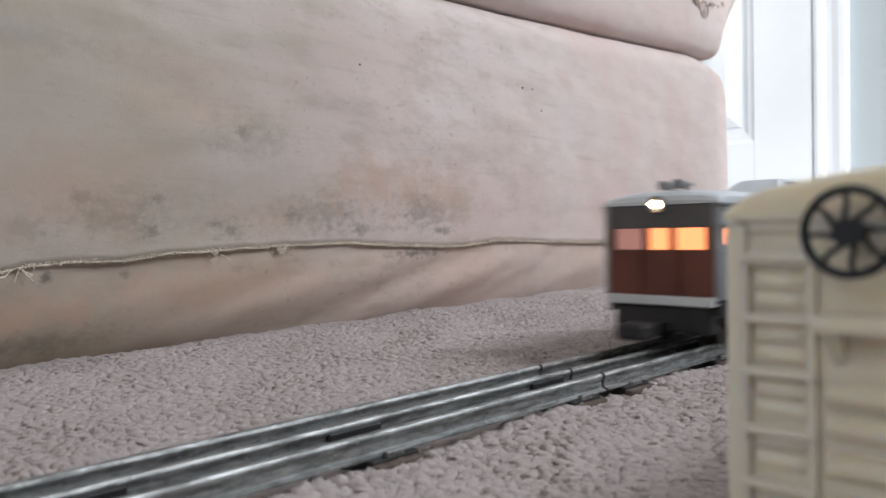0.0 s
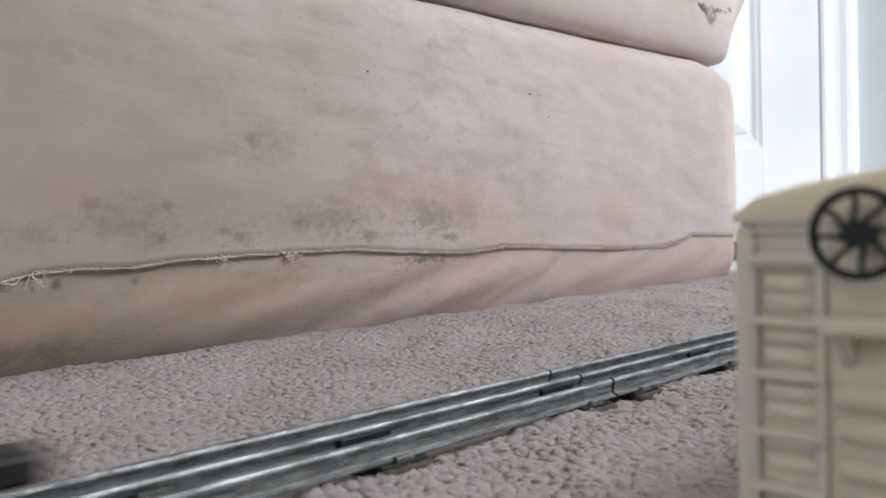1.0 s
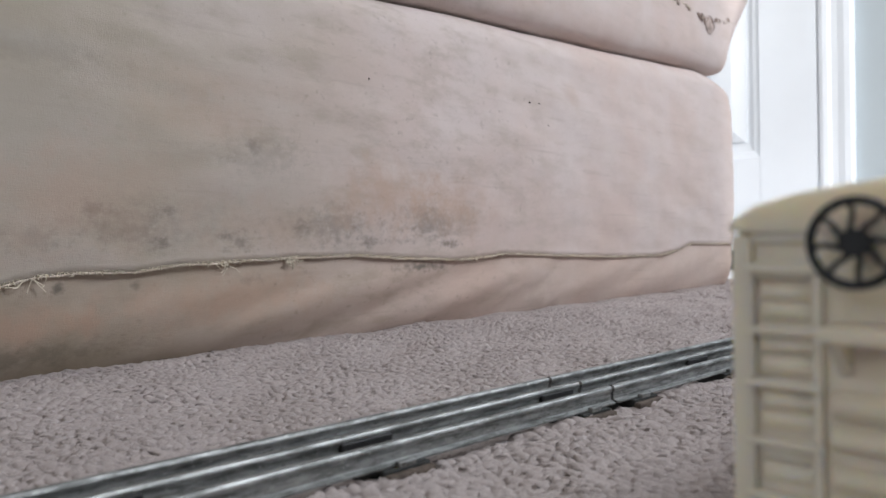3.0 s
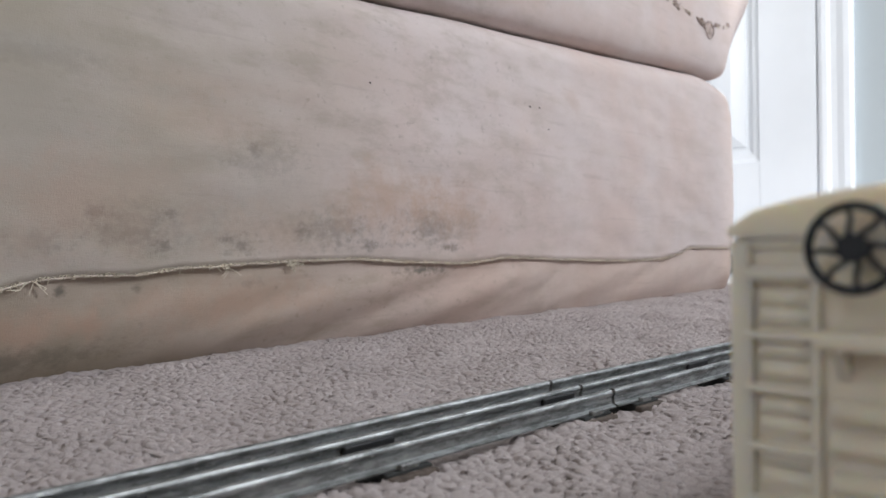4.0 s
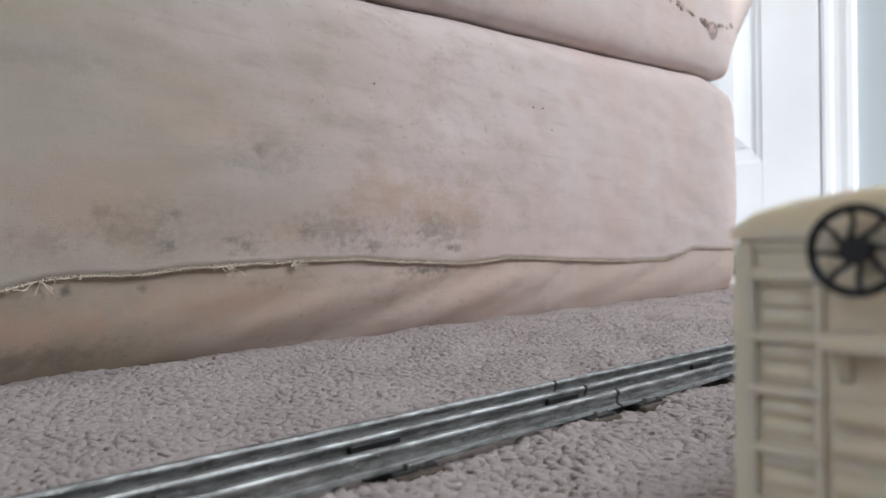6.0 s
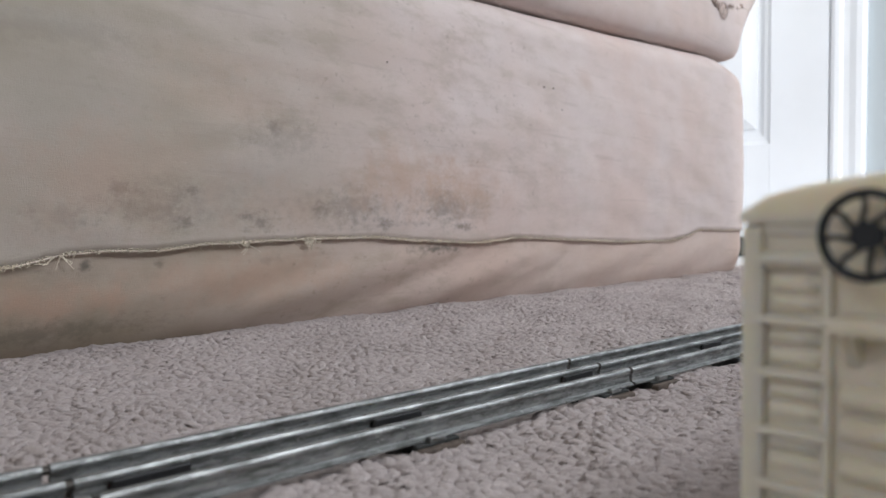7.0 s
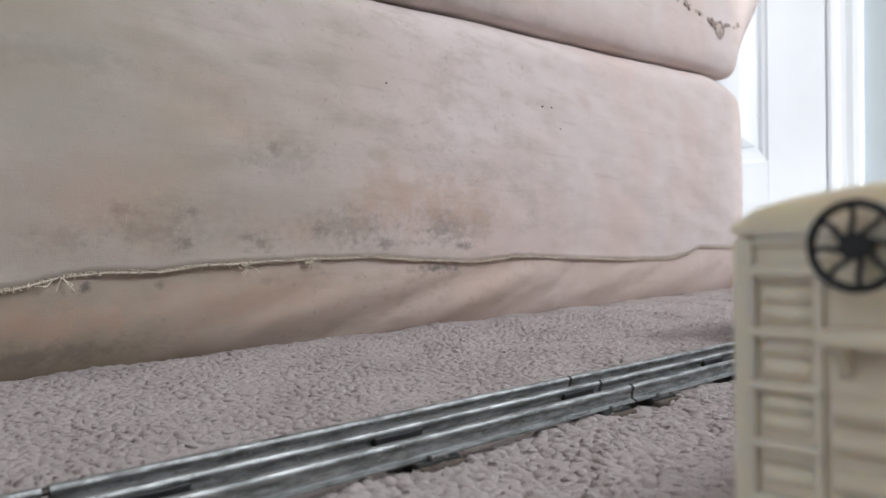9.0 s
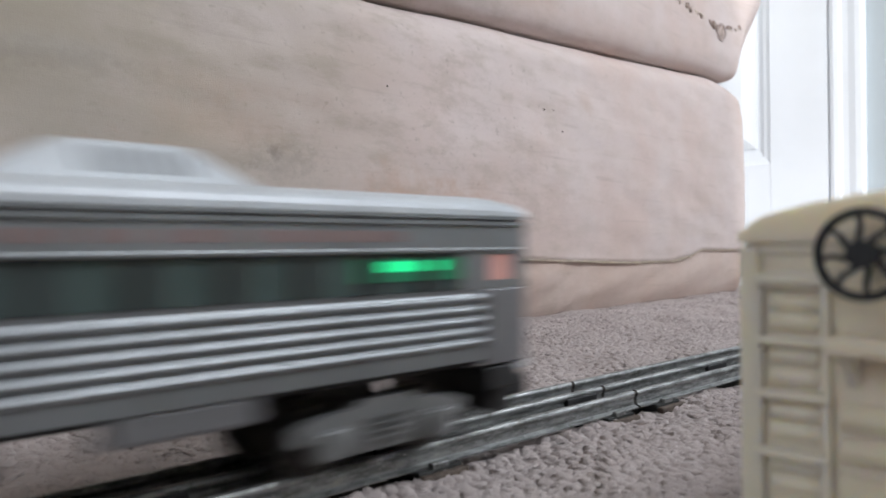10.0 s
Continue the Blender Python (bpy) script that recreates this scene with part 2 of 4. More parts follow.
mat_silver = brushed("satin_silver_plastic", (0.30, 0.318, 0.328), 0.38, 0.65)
# paler than the side silver: window light from above is put into the colour
mat_roof = brushed("satin_silver_toplit", (0.66, 0.70, 0.73), 0.40, 0.2)
mat_truck = brushed("grey_truck_plastic", (0.26, 0.265, 0.265), 0.45, 0.4)
mat_grey = brushed("satin_grey_plastic", (0.25, 0.25, 0.262), 0.42, 0.5)
mat_dark_grey = worn("dark_grey_plastic", (0.10, 0.095, 0.098), 0.5, var=0.15)
mat_black = worn("black_plastic", (0.02, 0.02, 0.021), 0.5, var=0.2, scale=100)
mat_letter = worn("dull_red_lettering", (0.30, 0.20, 0.19), 0.6)
mat_maroon = worn("maroon_plastic", (0.155, 0.045, 0.030), 0.45, var=0.15)
mat_glass = worn("dark_green_tinted_glazing", (0.07, 0.105, 0.10), 0.2, var=0.2, scale=20, bstr=0.03)
mat_lit = glowing("lit_orange_window", (1.0, 0.29, 0.10), 2.4)
mat_lit_end = glowing("lit_orange_end_window", (1.0, 0.29, 0.10), 1.7)
mat_head = glowing("headlight_bulb", (1.0, 0.62, 0.33), 60.0)
mat_green = glowing("green_lamp", (0.0, 0.65, 0.22), 1.3, (0.02, 0.2, 0.1))
mat_green_dim = glowing("green_glow", (0.0, 0.5, 0.2), 0.13, (0.02, 0.10, 0.06))
mat_pink = glowing("dim_end_window", (1.0, 0.38, 0.28), 0.22, (0.45, 0.3, 0.28))
mat_wheel_metal = worn("dark_wheel_metal", (0.09, 0.085, 0.08), 0.45, 0.8)
mat_ivory = worn("ivory_plastic", (0.91, 0.83, 0.685), 0.45, var=0.05, scale=60, grain=500, bstr=0.1)
ivory_bsdf = mat_ivory.node_tree.nodes["Principled BSDF"]
ivory_bsdf.inputs["Subsurface Weight"].default_value = 0.6
ivory_bsdf.inputs["Subsurface Radius"].default_value = (1.0, 0.75, 0.45)
ivory_bsdf.inputs["Subsurface Scale"].default_value = 0.005
mat_brake = worn("black_brake_wheel", (0.012, 0.016, 0.022), 0.45, var=0.1)


# ---- mesh helpers ----
def mesh_object(name, bm, mat, smooth=False):
    me = bpy.data.meshes.new(name)
    bmesh.ops.recalc_face_normals(bm, faces=bm.faces[:])
    bm.to_mesh(me)
    bm.free()
    me.materials.append(mat)
    if smooth:
        me.shade_smooth()
    return new(name, me)


def part(name, bm, mat, parent, label="", smooth=False):
    ob = mesh_object(name, bm, mat, smooth)
    ob.parent = parent
    if label:
        tagged(ob, label)
    return ob


def root(name, label, category, group="", m=None):
    ob = new(name)
    ob.empty_display_size = 0.02
    if m is not None:
        ob.matrix_world = m
    return tagged(ob, label, category, group)


def box(bm, x0, x1, y0, y1, z0, z1, bevel=0.0):
    made = bmesh.ops.create_cube(bm, size=1.0, matrix=Matrix.Translation(((x0 + x1) / 2, (y0 + y1) / 2, (z0 + z1) / 2)) @ Matrix.Diagonal((x1 - x0, y1 - y0, z1 - z0, 1)))
    if bevel:
        es = list({e for v in made["verts"] for e in v.link_edges})
        bmesh.ops.bevel(bm, geom=es, offset=bevel, segments=2, affect="EDGES", profile=0.5)
    return bm


def rod(bm, a, b, r, seg=12, r2=None):
    a, b = Vector(a), Vector(b)
    d = b - a
    m = Matrix.Translation((a + b) / 2) @ d.to_track_quat("Z", "Y").to_matrix().to_4x4()
    bmesh.ops.create_cone(bm, cap_ends=True, segments=seg, radius1=r, radius2=r if r2 is None else r2, depth=d.length, matrix=m)
    return bm


def sweep(bm, profile, frames, closed=True, caps=True):
    """Profile points (across, up) carried along stations of (x, y, yaw)."""
    rings = []
    for x, y, a in frames:
        c, s = math.cos(a), math.sin(a)
        rings.append([bm.verts.new((x - s * u, y + c * u, w)) for u, w in profile])
    n = len(profile)
    for r0, r1 in zip(rings, rings[1:]):
        for i in range(n if closed else n - 1):
            j = (i + 1) % n
            bm.faces.new((r0[i], r0[j], r1[j], r1[i]))
    if caps and closed:
        bm.faces.new(rings[0][::-1])
        bm.faces.new(rings[-1])
    return bm


def tube(bm, pts, r, seg=6, loop=False):
    """One connected round tube through the points."""
    pts = [Vector(p_) for p_ in pts]
    n = len(pts)
    rings = []
    for i, p_ in enumerate(pts):
        a = pts[i - 1] if (i or loop) else p_
        b = pts[(i + 1) % n] if (i < n - 1 or loop) else p_
        q = (b - a).to_track_quat("Z", "Y")
        rings.append([bm.verts.new(p_ + q @ Vector((r * math.cos(2 * math.pi * k / seg), r * math.sin(2 * math.pi * k / seg), 0))) for k in range(seg)])
    for i in range(n if loop else n - 1):
        r0, r1 = rings[i], rings[(i + 1) % n]
        # join each ring to the next with the smallest twist
        o = min(range(seg), key=lambda s_: (r0[0].co - r1[s_].co).length)
        for k in range(seg):
            bm.faces.new((r0[k], r0[(k + 1) % seg], r1[(k + 1 + o) % seg], r1[(k + o) % seg]))
    return bm


def B():
    return bmesh.new()


# ---- the room ----
def slab(name, x0, x1, y0, y1, z0, z1, mat, label="", category="wall"):
    return tagged(mesh_object(name, box(B(), x0, x1, y0, y1, z0, z1), mat), label, category, kind="structure")


T_ = 0.12
CARPET_END = 1.075
slab("floor", ROOM_W, CARPET_END, ROOM_S, ROOM_N, -0.10, -0.0026, mat_carpet, "beige grey cut pile carpet backing", "floor")
slab("floor_entry", CARPET_END, ROOM_E + T_, ROOM_S, ROOM_N, -0.10, 0.001, mat_lino, "white vinyl entry floor by the door", "floor")
slab("ceiling", ROOM_W - T_, ROOM_E + T_, ROOM_S - T_, ROOM_N + T_, ROOM_H, ROOM_H + 0.1, mat_ceiling, "plain white painted ceiling", "ceiling")
slab("wall_north", ROOM_W - T_, ROOM_E + T_, ROOM_N, ROOM_N + T_, 0, ROOM_H, mat_wall_light, "plain off-white painted wall")

DOOR_Y0, DOOR_Y1, DOOR_H = 0.378, 1.20, 2.03


def wall_with_opening(name, along_x, fixed0, fixed1, a0, a1, o0, o1, z0, z1):
    bm = B()
    for s0, s1, h0, h1 in ((a0, o0, 0, ROOM_H), (o1, a1, 0, ROOM_H), (o0, o1, z1, ROOM_H), (o0, o1, 0, z0)):
        if h1 - h0 > 0.001:
            if along_x:
                box(bm, s0, s1, fixed0, fixed1, h0, h1)
            else:
                box(bm, fixed0, fixed1, s0, s1, h0, h1)
    return tagged(mesh_object(name, bm, mat_wall_light if name == "wall_south" else mat_wall), "off-white painted wall with a high window opening" if name == "wall_south" else "grey blue painted wall with an opening", "wall", kind="structure")


wall_with_opening("wall_east", False, ROOM_E, ROOM_E + T_, -0.10, ROOM_N, DOOR_Y0, DOOR_Y1, 0, DOOR_H)
wall_with_opening("wall_east_2", False, ROOM_E, ROOM_E + T_, ROOM_S - T_, -0.10, -0.93, -0.27, 0.80, 1.70)
wall_with_opening("wall_south", True, ROOM_S - T_, ROOM_S, ROOM_W - T_, ROOM_E, 0.60, 1.38, 1.4, 2.3)
# unseen opening, added and sized to let the sun onto the door
wall_with_opening("wall_west", False, ROOM_W - T_, ROOM_W, ROOM_S, -0.75, -1.645, -1.195, 1.25, 2.25)
wall_with_opening("wall_west_2", False, ROOM_W - T_, ROOM_W, -0.75, ROOM_N, -0.35, 0.45, 0.60, 1.50)


def window_unit(name, along_x, fixed, o0, o1, z0, z1):
    w = root(name, "unseen white painted window frame with a wide sill", "window")
    w["kind"] = "structure"

    def bar(a0, a1, h0, h1, d0=-0.09, d1=-0.05):
        return box(B(), a0, a1, fixed + d0, fixed + d1, h0, h1, 0.004) if along_x else box(B(), fixed + d0, fixed + d1, a0, a1, h0, h1, 0.004)
    for a0, a1, h0, h1 in ((o0, o0 + 0.02, z0, z1), (o1 - 0.02, o1, z0, z1), (o0 + 0.02, o1 - 0.02, z0, z0 + 0.03), (o0 + 0.02, o1 - 0.02, z1 - 0.03, z1)):
        part("window_frame", bar(a0, a1, h0, h1), mat_white, w)
    part("window_sill", bar(o0 - 0.04, o1 + 0.02, z0 - 0.03, z0 - 0.003, -0.04, 0.05), mat_white, w)


window_unit("window_1", True, ROOM_S, 0.60, 1.38, 1.4, 2.3)
# frame for the added sun opening, out of view
window_unit("added_window_2", False, ROOM_W, -1.645, -1.195, 1.25, 2.25)
# frame for the added east fill, out of view
window_unit("added_window_4", False, ROOM_E + 0.14, -0.93, -0.27, 0.80, 1.70)
# frame for the added west fill, out of view
window_unit("added_window_3", False, ROOM_W, -0.35, 0.45, 0.60, 1.50)


def panel_door():
    d = root("door_1", "white painted panel door, closed, in white moulded casing", "door")
    d["kind"] = "structure"
    x = ROOM_E + 0.012
    y0, y1 = DOOR_Y0 + 0.0092, DOOR_Y1 - 0.0092
    # stiles, rails and sunk panels
    cols = [(y0, y0 + 0.126), (0.745, 0.845), (y1 - 0.114, y1)]
    for a, b in cols:
        part("stile", box(B(), x, x + 0.036, a, b, 0.045, DOOR_H - 0.008, 0.0015), mat_white, d)
    zs = [(0.045, 0.246), (0.78, 0.93), (1.55, 1.65), (1.92, DOOR_H - 0.008)]
    for a, b in ((cols[0][1], cols[1][0]), (cols[1][1], cols[2][0])):
        for z0, z1 in zs:
            part("rail", box(B(), x + 0.0005, x + 0.036, a, b, z0, z1), mat_white, d)
        for (_, z0), (z1, _) in zip(zs, zs[1:]):
            bm = B()
            # moulded slope from the frame down to the sunk field and up to the raised field
            loops = []
            for inset, depth in ((0.0, 0.001), (0.003, 0.005), (0.010, 0.009), (0.016, 0.010), (0.030, 0.021), (0.036, 0.022), (0.038, 0.018), (0.066, 0.010), (0.070, 0.010)):
                loops.append([bm.verts.new((x + depth, yy, zz)) for yy, zz in ((a + inset, z0 + inset), (b - inset, z0 + inset), (b - inset, z1 - inset), (a + inset, z1 - inset))])
            for l0, l1 in zip(loops, loops[1:]):
                for i in range(4):
                    bm.faces.new((l0[i], l0[(i + 1) % 4], l1[(i + 1) % 4], l1[i]))
            bm.faces.new(loops[-1])
            part("panel", bm, mat_white, d)
    part("door_sweep", box(B(), x - 0.004, x + 0.03, y0, y1, 0.004, 0.0445), mat_sweep, d, "dark rubber door sweep")
    k = B()
    rod(k, (x, y0 + 0.06, 0.95), (x - 0.04, y0 + 0.06, 0.95), 0.011)
    bmesh.ops.create_uvsphere(k, u_segments=20, v_segments=12, radius=0.027, matrix=Matrix.Translation((x - 0.055, y0 + 0.06, 0.95)))
    part("door_knob", k, mat_pin, d, "dark metal door knob", True)
    # moulded casing
    prof = [(0.0, 0.0), (0.0, -0.008), (0.008, -0.012), (0.018, -0.012), (0.024, -0.009), (0.036, -0.010), (0.05, -0.016), (0.062, -0.017), (0.066, -0.014), (0.066, 0.0)]
    for side, yy in ((-1, DOOR_Y0 + 0.004), (1, DOOR_Y1 - 0.004)):
        bm = B()
        lo = [bm.verts.new((ROOM_E - 0.001 + d_, yy + side * u, 0.0015)) for u, d_ in prof]
        hi = [bm.verts.new((ROOM_E - 0.001 + d_, yy + side * u, DOOR_H + 0.06)) for u, d_ in prof]
        for i in range(len(prof)):
            j = (i + 1) % len(prof)
            bm.faces.new((lo[i], lo[j], hi[j], hi[i]))
        bm.faces.new(lo)
        bm.faces.new(hi)
        part("casing", bm, mat_white, d)
    part("casing", box(B(), ROOM_E - 0.018, ROOM_E - 0.001, DOOR_Y0, DOOR_Y1, DOOR_H, DOOR_H + 0.06, 0.002), mat_white, d)
    for a, b in ((DOOR_Y0, DOOR_Y0 + 0.0092), (DOOR_Y1 - 0.0092, DOOR_Y1)):
        part("jamb", box(B(), ROOM_E + 0.001, ROOM_E + T_, a, b, 0.0015, DOOR_H), mat_white, d)
    part("door_leaf_back", box(B(), x + 0.0365, x + 0.042, y0, y1, 0.045, DOOR_H), mat_white, d)


panel_door()
for nm, a, b in (("baseboard", ROOM_S, DOOR_Y0 - 0.068), ("baseboard", DOOR_Y1 + 0.068, ROOM_N)):
    slab(nm, ROOM_E - 0.013, ROOM_E - 0.001, a, b, 0.0015, 0.09, mat_white, "white painted baseboard", "baseboard")


# ---- carpet pile ----
SOFA_Y0, SOFA_A = 0.2817, radians(5.67)
TRACK_CX, R_LOOP = 0.889, 0.3415
rng = np.random.default_rng(5)


def tufts(name, x0, x1, y0, y1, step, rad, height, label):
    """Cut-pile yarn ends: small leaning lumps set on a shaken grid."""
    nx, ny = int((x1 - x0) / step), int((y1 - y0) / step)
    gx, gy = np.meshgrid(np.arange(nx), np.arange(ny))
    px = x0 + (gx.ravel() + 0.5 * (gy.ravel() % 2) + rng.uniform(-0.42, 0.42, nx * ny)) * step
    py = y0 + (gy.ravel() + rng.uniform(-0.42, 0.42, nx * ny)) * step
    keep = (px < CARPET_END) & (py < SOFA_Y0 + px * math.tan(SOFA_A) + 0.05)
    keep |= (px > 1.01) & (px < CARPET_END)
    px, py = px[keep], py[keep]
    n = len(px)
    # slow swell of the pile, and the pile pressed down under the rails
    swell = 0.0009 * np.sin(px * 61 + 2 * np.sin(py * 47)) + 0.0008 * np.sin(py * 83 + 1.7 * np.sin(px * 39))
    swell += 0.0008 * np.sin(px * 480 + 3 * np.sin(py * 310)) * np.sin(py * 610 + 2.5 * np.sin(px * 270))
    h = height * rng.uniform(0.94, 1.06, n) + swell
    press = np.clip((np.abs(py) - 0.0150) / 0.004, 0.0, 1.0)
    press = np.minimum(press, np.clip((np.abs(py + 0.1745) - 0.0165) / 0.003, 0.0, 1.0))
    h *= 0.72 + 0.28 * press
    h += 0.0016 * np.exp(-((np.abs(py) - 0.0215) / 0.0035) ** 2)
    # pressed down along the sofa's skirt
    gap = SOFA_Y0 + px * math.tan(SOFA_A) - py
    h -= (0.0012 + 0.0020 * np.clip((px - 0.2) / 0.5, 0.0, 1.0)) * np.clip(1.0 - gap / 0.04, 0.0, 1.0)
    r = rad * rng.uniform(0.8, 1.25, n)
    lx, ly = rng.normal(0, 0.28, n) * height, rng.normal(0, 0.28, n) * height
    turn = rng.uniform(0, 6.28, n)
    K = 4
    levels = ((0.62, 1.95, 0.2), (0.86, 1.35, 0.6), (0.97, 0.65, 0.9))
    rings = len(levels)
    base = -0.0045
    verts = np.zeros((n, K * rings + 1, 3))
    for li, (zf, rf, lf) in enumerate(levels):
        for k in range(K):
            a = turn + k * 2 * math.pi / K + li * 0.5
            rr = r * rf * rng.uniform(0.7, 1.3, n)
            verts[:, li * K + k, 0] = px + lx * lf + rr * np.cos(a)
            verts[:, li * K + k, 1] = py + ly * lf + rr * np.sin(a)
            verts[:, li * K + k, 2] = base + h * zf + rng.uniform(-0.04, 0.04, n) * height * (li > 0)
    verts[:, -1] = np.stack([px + lx, py + ly, base + h], 1)
    quads, tris = [], []
    for li in range(rings - 1):
        for k in range(K):
            quads.append((li * K + k, li * K + (k + 1) % K, (li + 1) * K + (k + 1) % K, (li + 1) * K + k))
    for k in range(K):
        tris.append(((rings - 1) * K + k, (rings - 1) * K + (k + 1) % K, rings * K))
    offs = np.arange(n)[:, None, None] * (K * rings + 1)
    fq = (np.array(quads)[None] + offs).reshape(-1, 4)
    ft = (np.array(tris)[None] + offs).reshape(-1, 3)
    me = bpy.data.meshes.new(name)
    me.from_pydata(verts.reshape(-1, 3).tolist(), [], fq.tolist() + ft.tolist())
    me.materials.append(mat_pile)
    me.shade_smooth()
    return tagged(new(name, me), label, "carpet", kind="stuff")


tufts("carpet_pile", -0.36, 0.42, -0.14, 0.325, 0.0023, 0.0022, 0.0062, "beige grey cut pile carpet, trodden and slightly lumpy")
tufts("carpet_pile", 0.42, 1.075, -0.20, 0.46, 0.0036, 0.0033, 0.0062, "beige grey cut pile carpet, trodden and slightly lumpy")


# ---- sofa ----
def lerp(pts, x):
    if x <= pts[0][0]:
        return pts[0][1]
    for (a, u), (b, w) in zip(pts, pts[1:]):
        if x <= b:
            f = (x - a) / (b - a)
            return u + (w - u) * f
    return pts[-1][1]


HEM = [(-1.2, 0.052), (-0.16, 0.0505), (-0.131, 0.0568), (-0.103, 0.0579), (-0.075, 0.0572), (-0.048, 0.0602), (0.042, 0.0627), (0.110, 0.0629), (0.163, 0.0595),
       (0.240, 0.0561), (0.265, 0.0570), (0.3165, 0.0603), (0.396, 0.0569), (0.552, 0.0516), (0.684, 0.0509), (0.751, 0.0583), (0.782, 0.0652), (0.95, 0.0635), (1.2, 0.062)]
TOP = [(-1.2, 0.268), (0.13, 0.2780), (0.245, 0.2875), (0.516, 0.3055), (0.674, 0.3175), (0.857, 0.3320), (1.2, 0.3335)]
END, DEPTH, RC = 1.030, 0.80, 0.075


def plan_line(step):
    """The cloth's line round the sofa in plan: along the front, round the corner, along the end. Gives x, y and the outward normal."""
    out = []
    s = -1.15
    while s < END - RC:
        out.append((s, 0.0, 0.0, -1.0))
        s += step if s > -0.3 else step * 4
    for i in range(13):
        a = math.pi / 2 * i / 12
        out.append((END - RC + RC * math.sin(a), RC - RC * math.cos(a), math.sin(a), -math.cos(a)))
    y = RC + 0.02
    while y < DEPTH:
        out.append((END, y, 1.0, 0.0))
        y += 0.03
    return out


def cloth_wall(profile, wrinkle, thickness, step=0.006):
    """Cloth hung on the plan line; profile(s) gives rows of (outward, up)."""
    bm = B()
    rows = []
    for x, y, nx, ny in plan_line(step):
        s = x + y
        rows.append([])
        for o, z in profile(x):
            w = (o if o < 0 else o * (1 - 0.7 * max(0.0, nx))) + wrinkle(s, z)
            rows[-1].append(bm.verts.new((x + nx * w, y + ny * w, z)))
    for r0, r1 in zip(rows, rows[1:]):
        for i in range(len(r0) - 1):
            bm.faces.new((r0[i], r0[i + 1], r1[i + 1], r1[i]))
    ex = bmesh.ops.extrude_face_region(bm, geom=bm.faces[:])
    vs = [g for g in ex["geom"] if isinstance(g, bmesh.types.BMVert)]
    for v in vs:
        d = Vector((0, 1, 0)) if v.co.x < END - RC else (Vector((END - RC, max(RC, v.co.y), v.co.z)) - v.co).normalized()
        v.co += d * thickness
    return bm


def n3(x, y, z):
    return noise.noise(Vector((x, y, z)))


def sofa():
    so = root("sofa", "stained cream canvas covered sofa with a frayed hem, on carpet", "sofa", m=Matrix.Translation((0, SOFA_Y0, 0)) @ Matrix.Rotation(SOFA_A, 4, "Z"))

    def face_profile(x):
        z0, z1 = lerp(HEM, x) + 0.0012 * n3(x * 60, 1, 0), lerp(TOP, x) - 0.022 * max(0.0, (x - 0.88) / 0.15) ** 2
        rows = []
        for i in range(46):
            f = i / 45
            z = z0 + (z1 - 0.002 - z0) * f
            bulge = 0.010 * math.sin(math.pi * (0.22 + f * 0.75)) ** 0.8 + 0.0005 * math.exp(-f / 0.012)
            # the upper edge rolls back under the cushion
            k = max(0.0, (z - (z1 - 0.032)) / 0.032)
            rows.append((bulge + 0.0012 - 0.020 * k ** 2.4, z))
        # a few rows of the roll's top
        rows.append((-0.05, z1 + 0.001))
        rows.append((-0.10, z1 + 0.001))
        return rows

    def face_wrinkle(s, z):
        fold = 0.0016 * n3(s * 9 + z * 14, z * 22, 3) + 0.0009 * n3(s * 25, z * 60, 7) + 0.0003 * n3(s * 90, z * 110, 2)
        fold += 0.0022 * math.exp(-((z - 0.215) / 0.012) ** 2) * n3(s * 6, 4, 4)
        return fold
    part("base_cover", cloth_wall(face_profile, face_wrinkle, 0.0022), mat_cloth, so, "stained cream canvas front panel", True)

    def skirt_profile(x):
        z1 = lerp(HEM, x) + 0.010
        tuck = 0.011 + 0.012 * min(1.0, max(0.0, (0.45 - x) / 0.6)) + 0.003 * max(0.0, (x - 0.92) / 0.11) ** 2
        rows = []
        for i in range(22):
            f = i / 21
            z = -0.003 + (z1 + 0.003) * f
            rows.append((0.0056 - tuck * (1 - f) ** 2.6 + 0.0030 * math.sin(math.pi * f) * (1 - 0.7 * f), z))
        return rows

    def skirt_wrinkle(s, z):
        # long slanting folds
        f = 0.0046 * n3(s * 9 - z * 38, s * 2.0, 9) * (0.4 + 0.6 * min(1, z / 0.02)) * (1.0 if s < 0.4 else 0.45)
        f += 0.0016 * n3(s * 34 - z * 60, z * 20, 5) * (1.0 if s < 0.45 else 0.4)
        return f * max(0.15, 1 - max(0.0, z - 0.04) / 0.03)
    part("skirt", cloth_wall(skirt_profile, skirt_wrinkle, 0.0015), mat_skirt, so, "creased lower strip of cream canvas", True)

    # frayed raw edge of the upper cloth
    bm = B()
    rr = random.Random(4)
    frames = []
    s = -0.30
    while s < END - 0.03:
        z = lerp(HEM, s) + 0.0012 * n3(s * 60, 1, 0)
        frames.append((s, z))
        s += 0.004
    def lip(s_, z_):
        return -0.0090 - face_wrinkle(s_, z_)
    tube(bm, [(a, lip(a, za) - 0.0002 - 0.0004 * n3(a * 80, 2, 0), za + 0.0002 * n3(a * 300, 5, 1)) for a, za in frames], 0.00055, 6)
    part("hem_cord", bm, mat_hem, so, "yellowed raw cloth edge")
    bm = B()
    for i in range(3400):
        s = rr.uniform(-0.22, 0.72) if i < 3000 else rr.uniform(0.7, 0.96)
        z = lerp(HEM, s)
        ln = abs(rr.gauss(0, 0.0008)) + 0.0004
        if rr.random() < 0.03:
            ln *= 2.2
        a = (s, lip(s, z) - rr.uniform(0, 0.0008), z + rr.uniform(-0.0005, 0.0018))
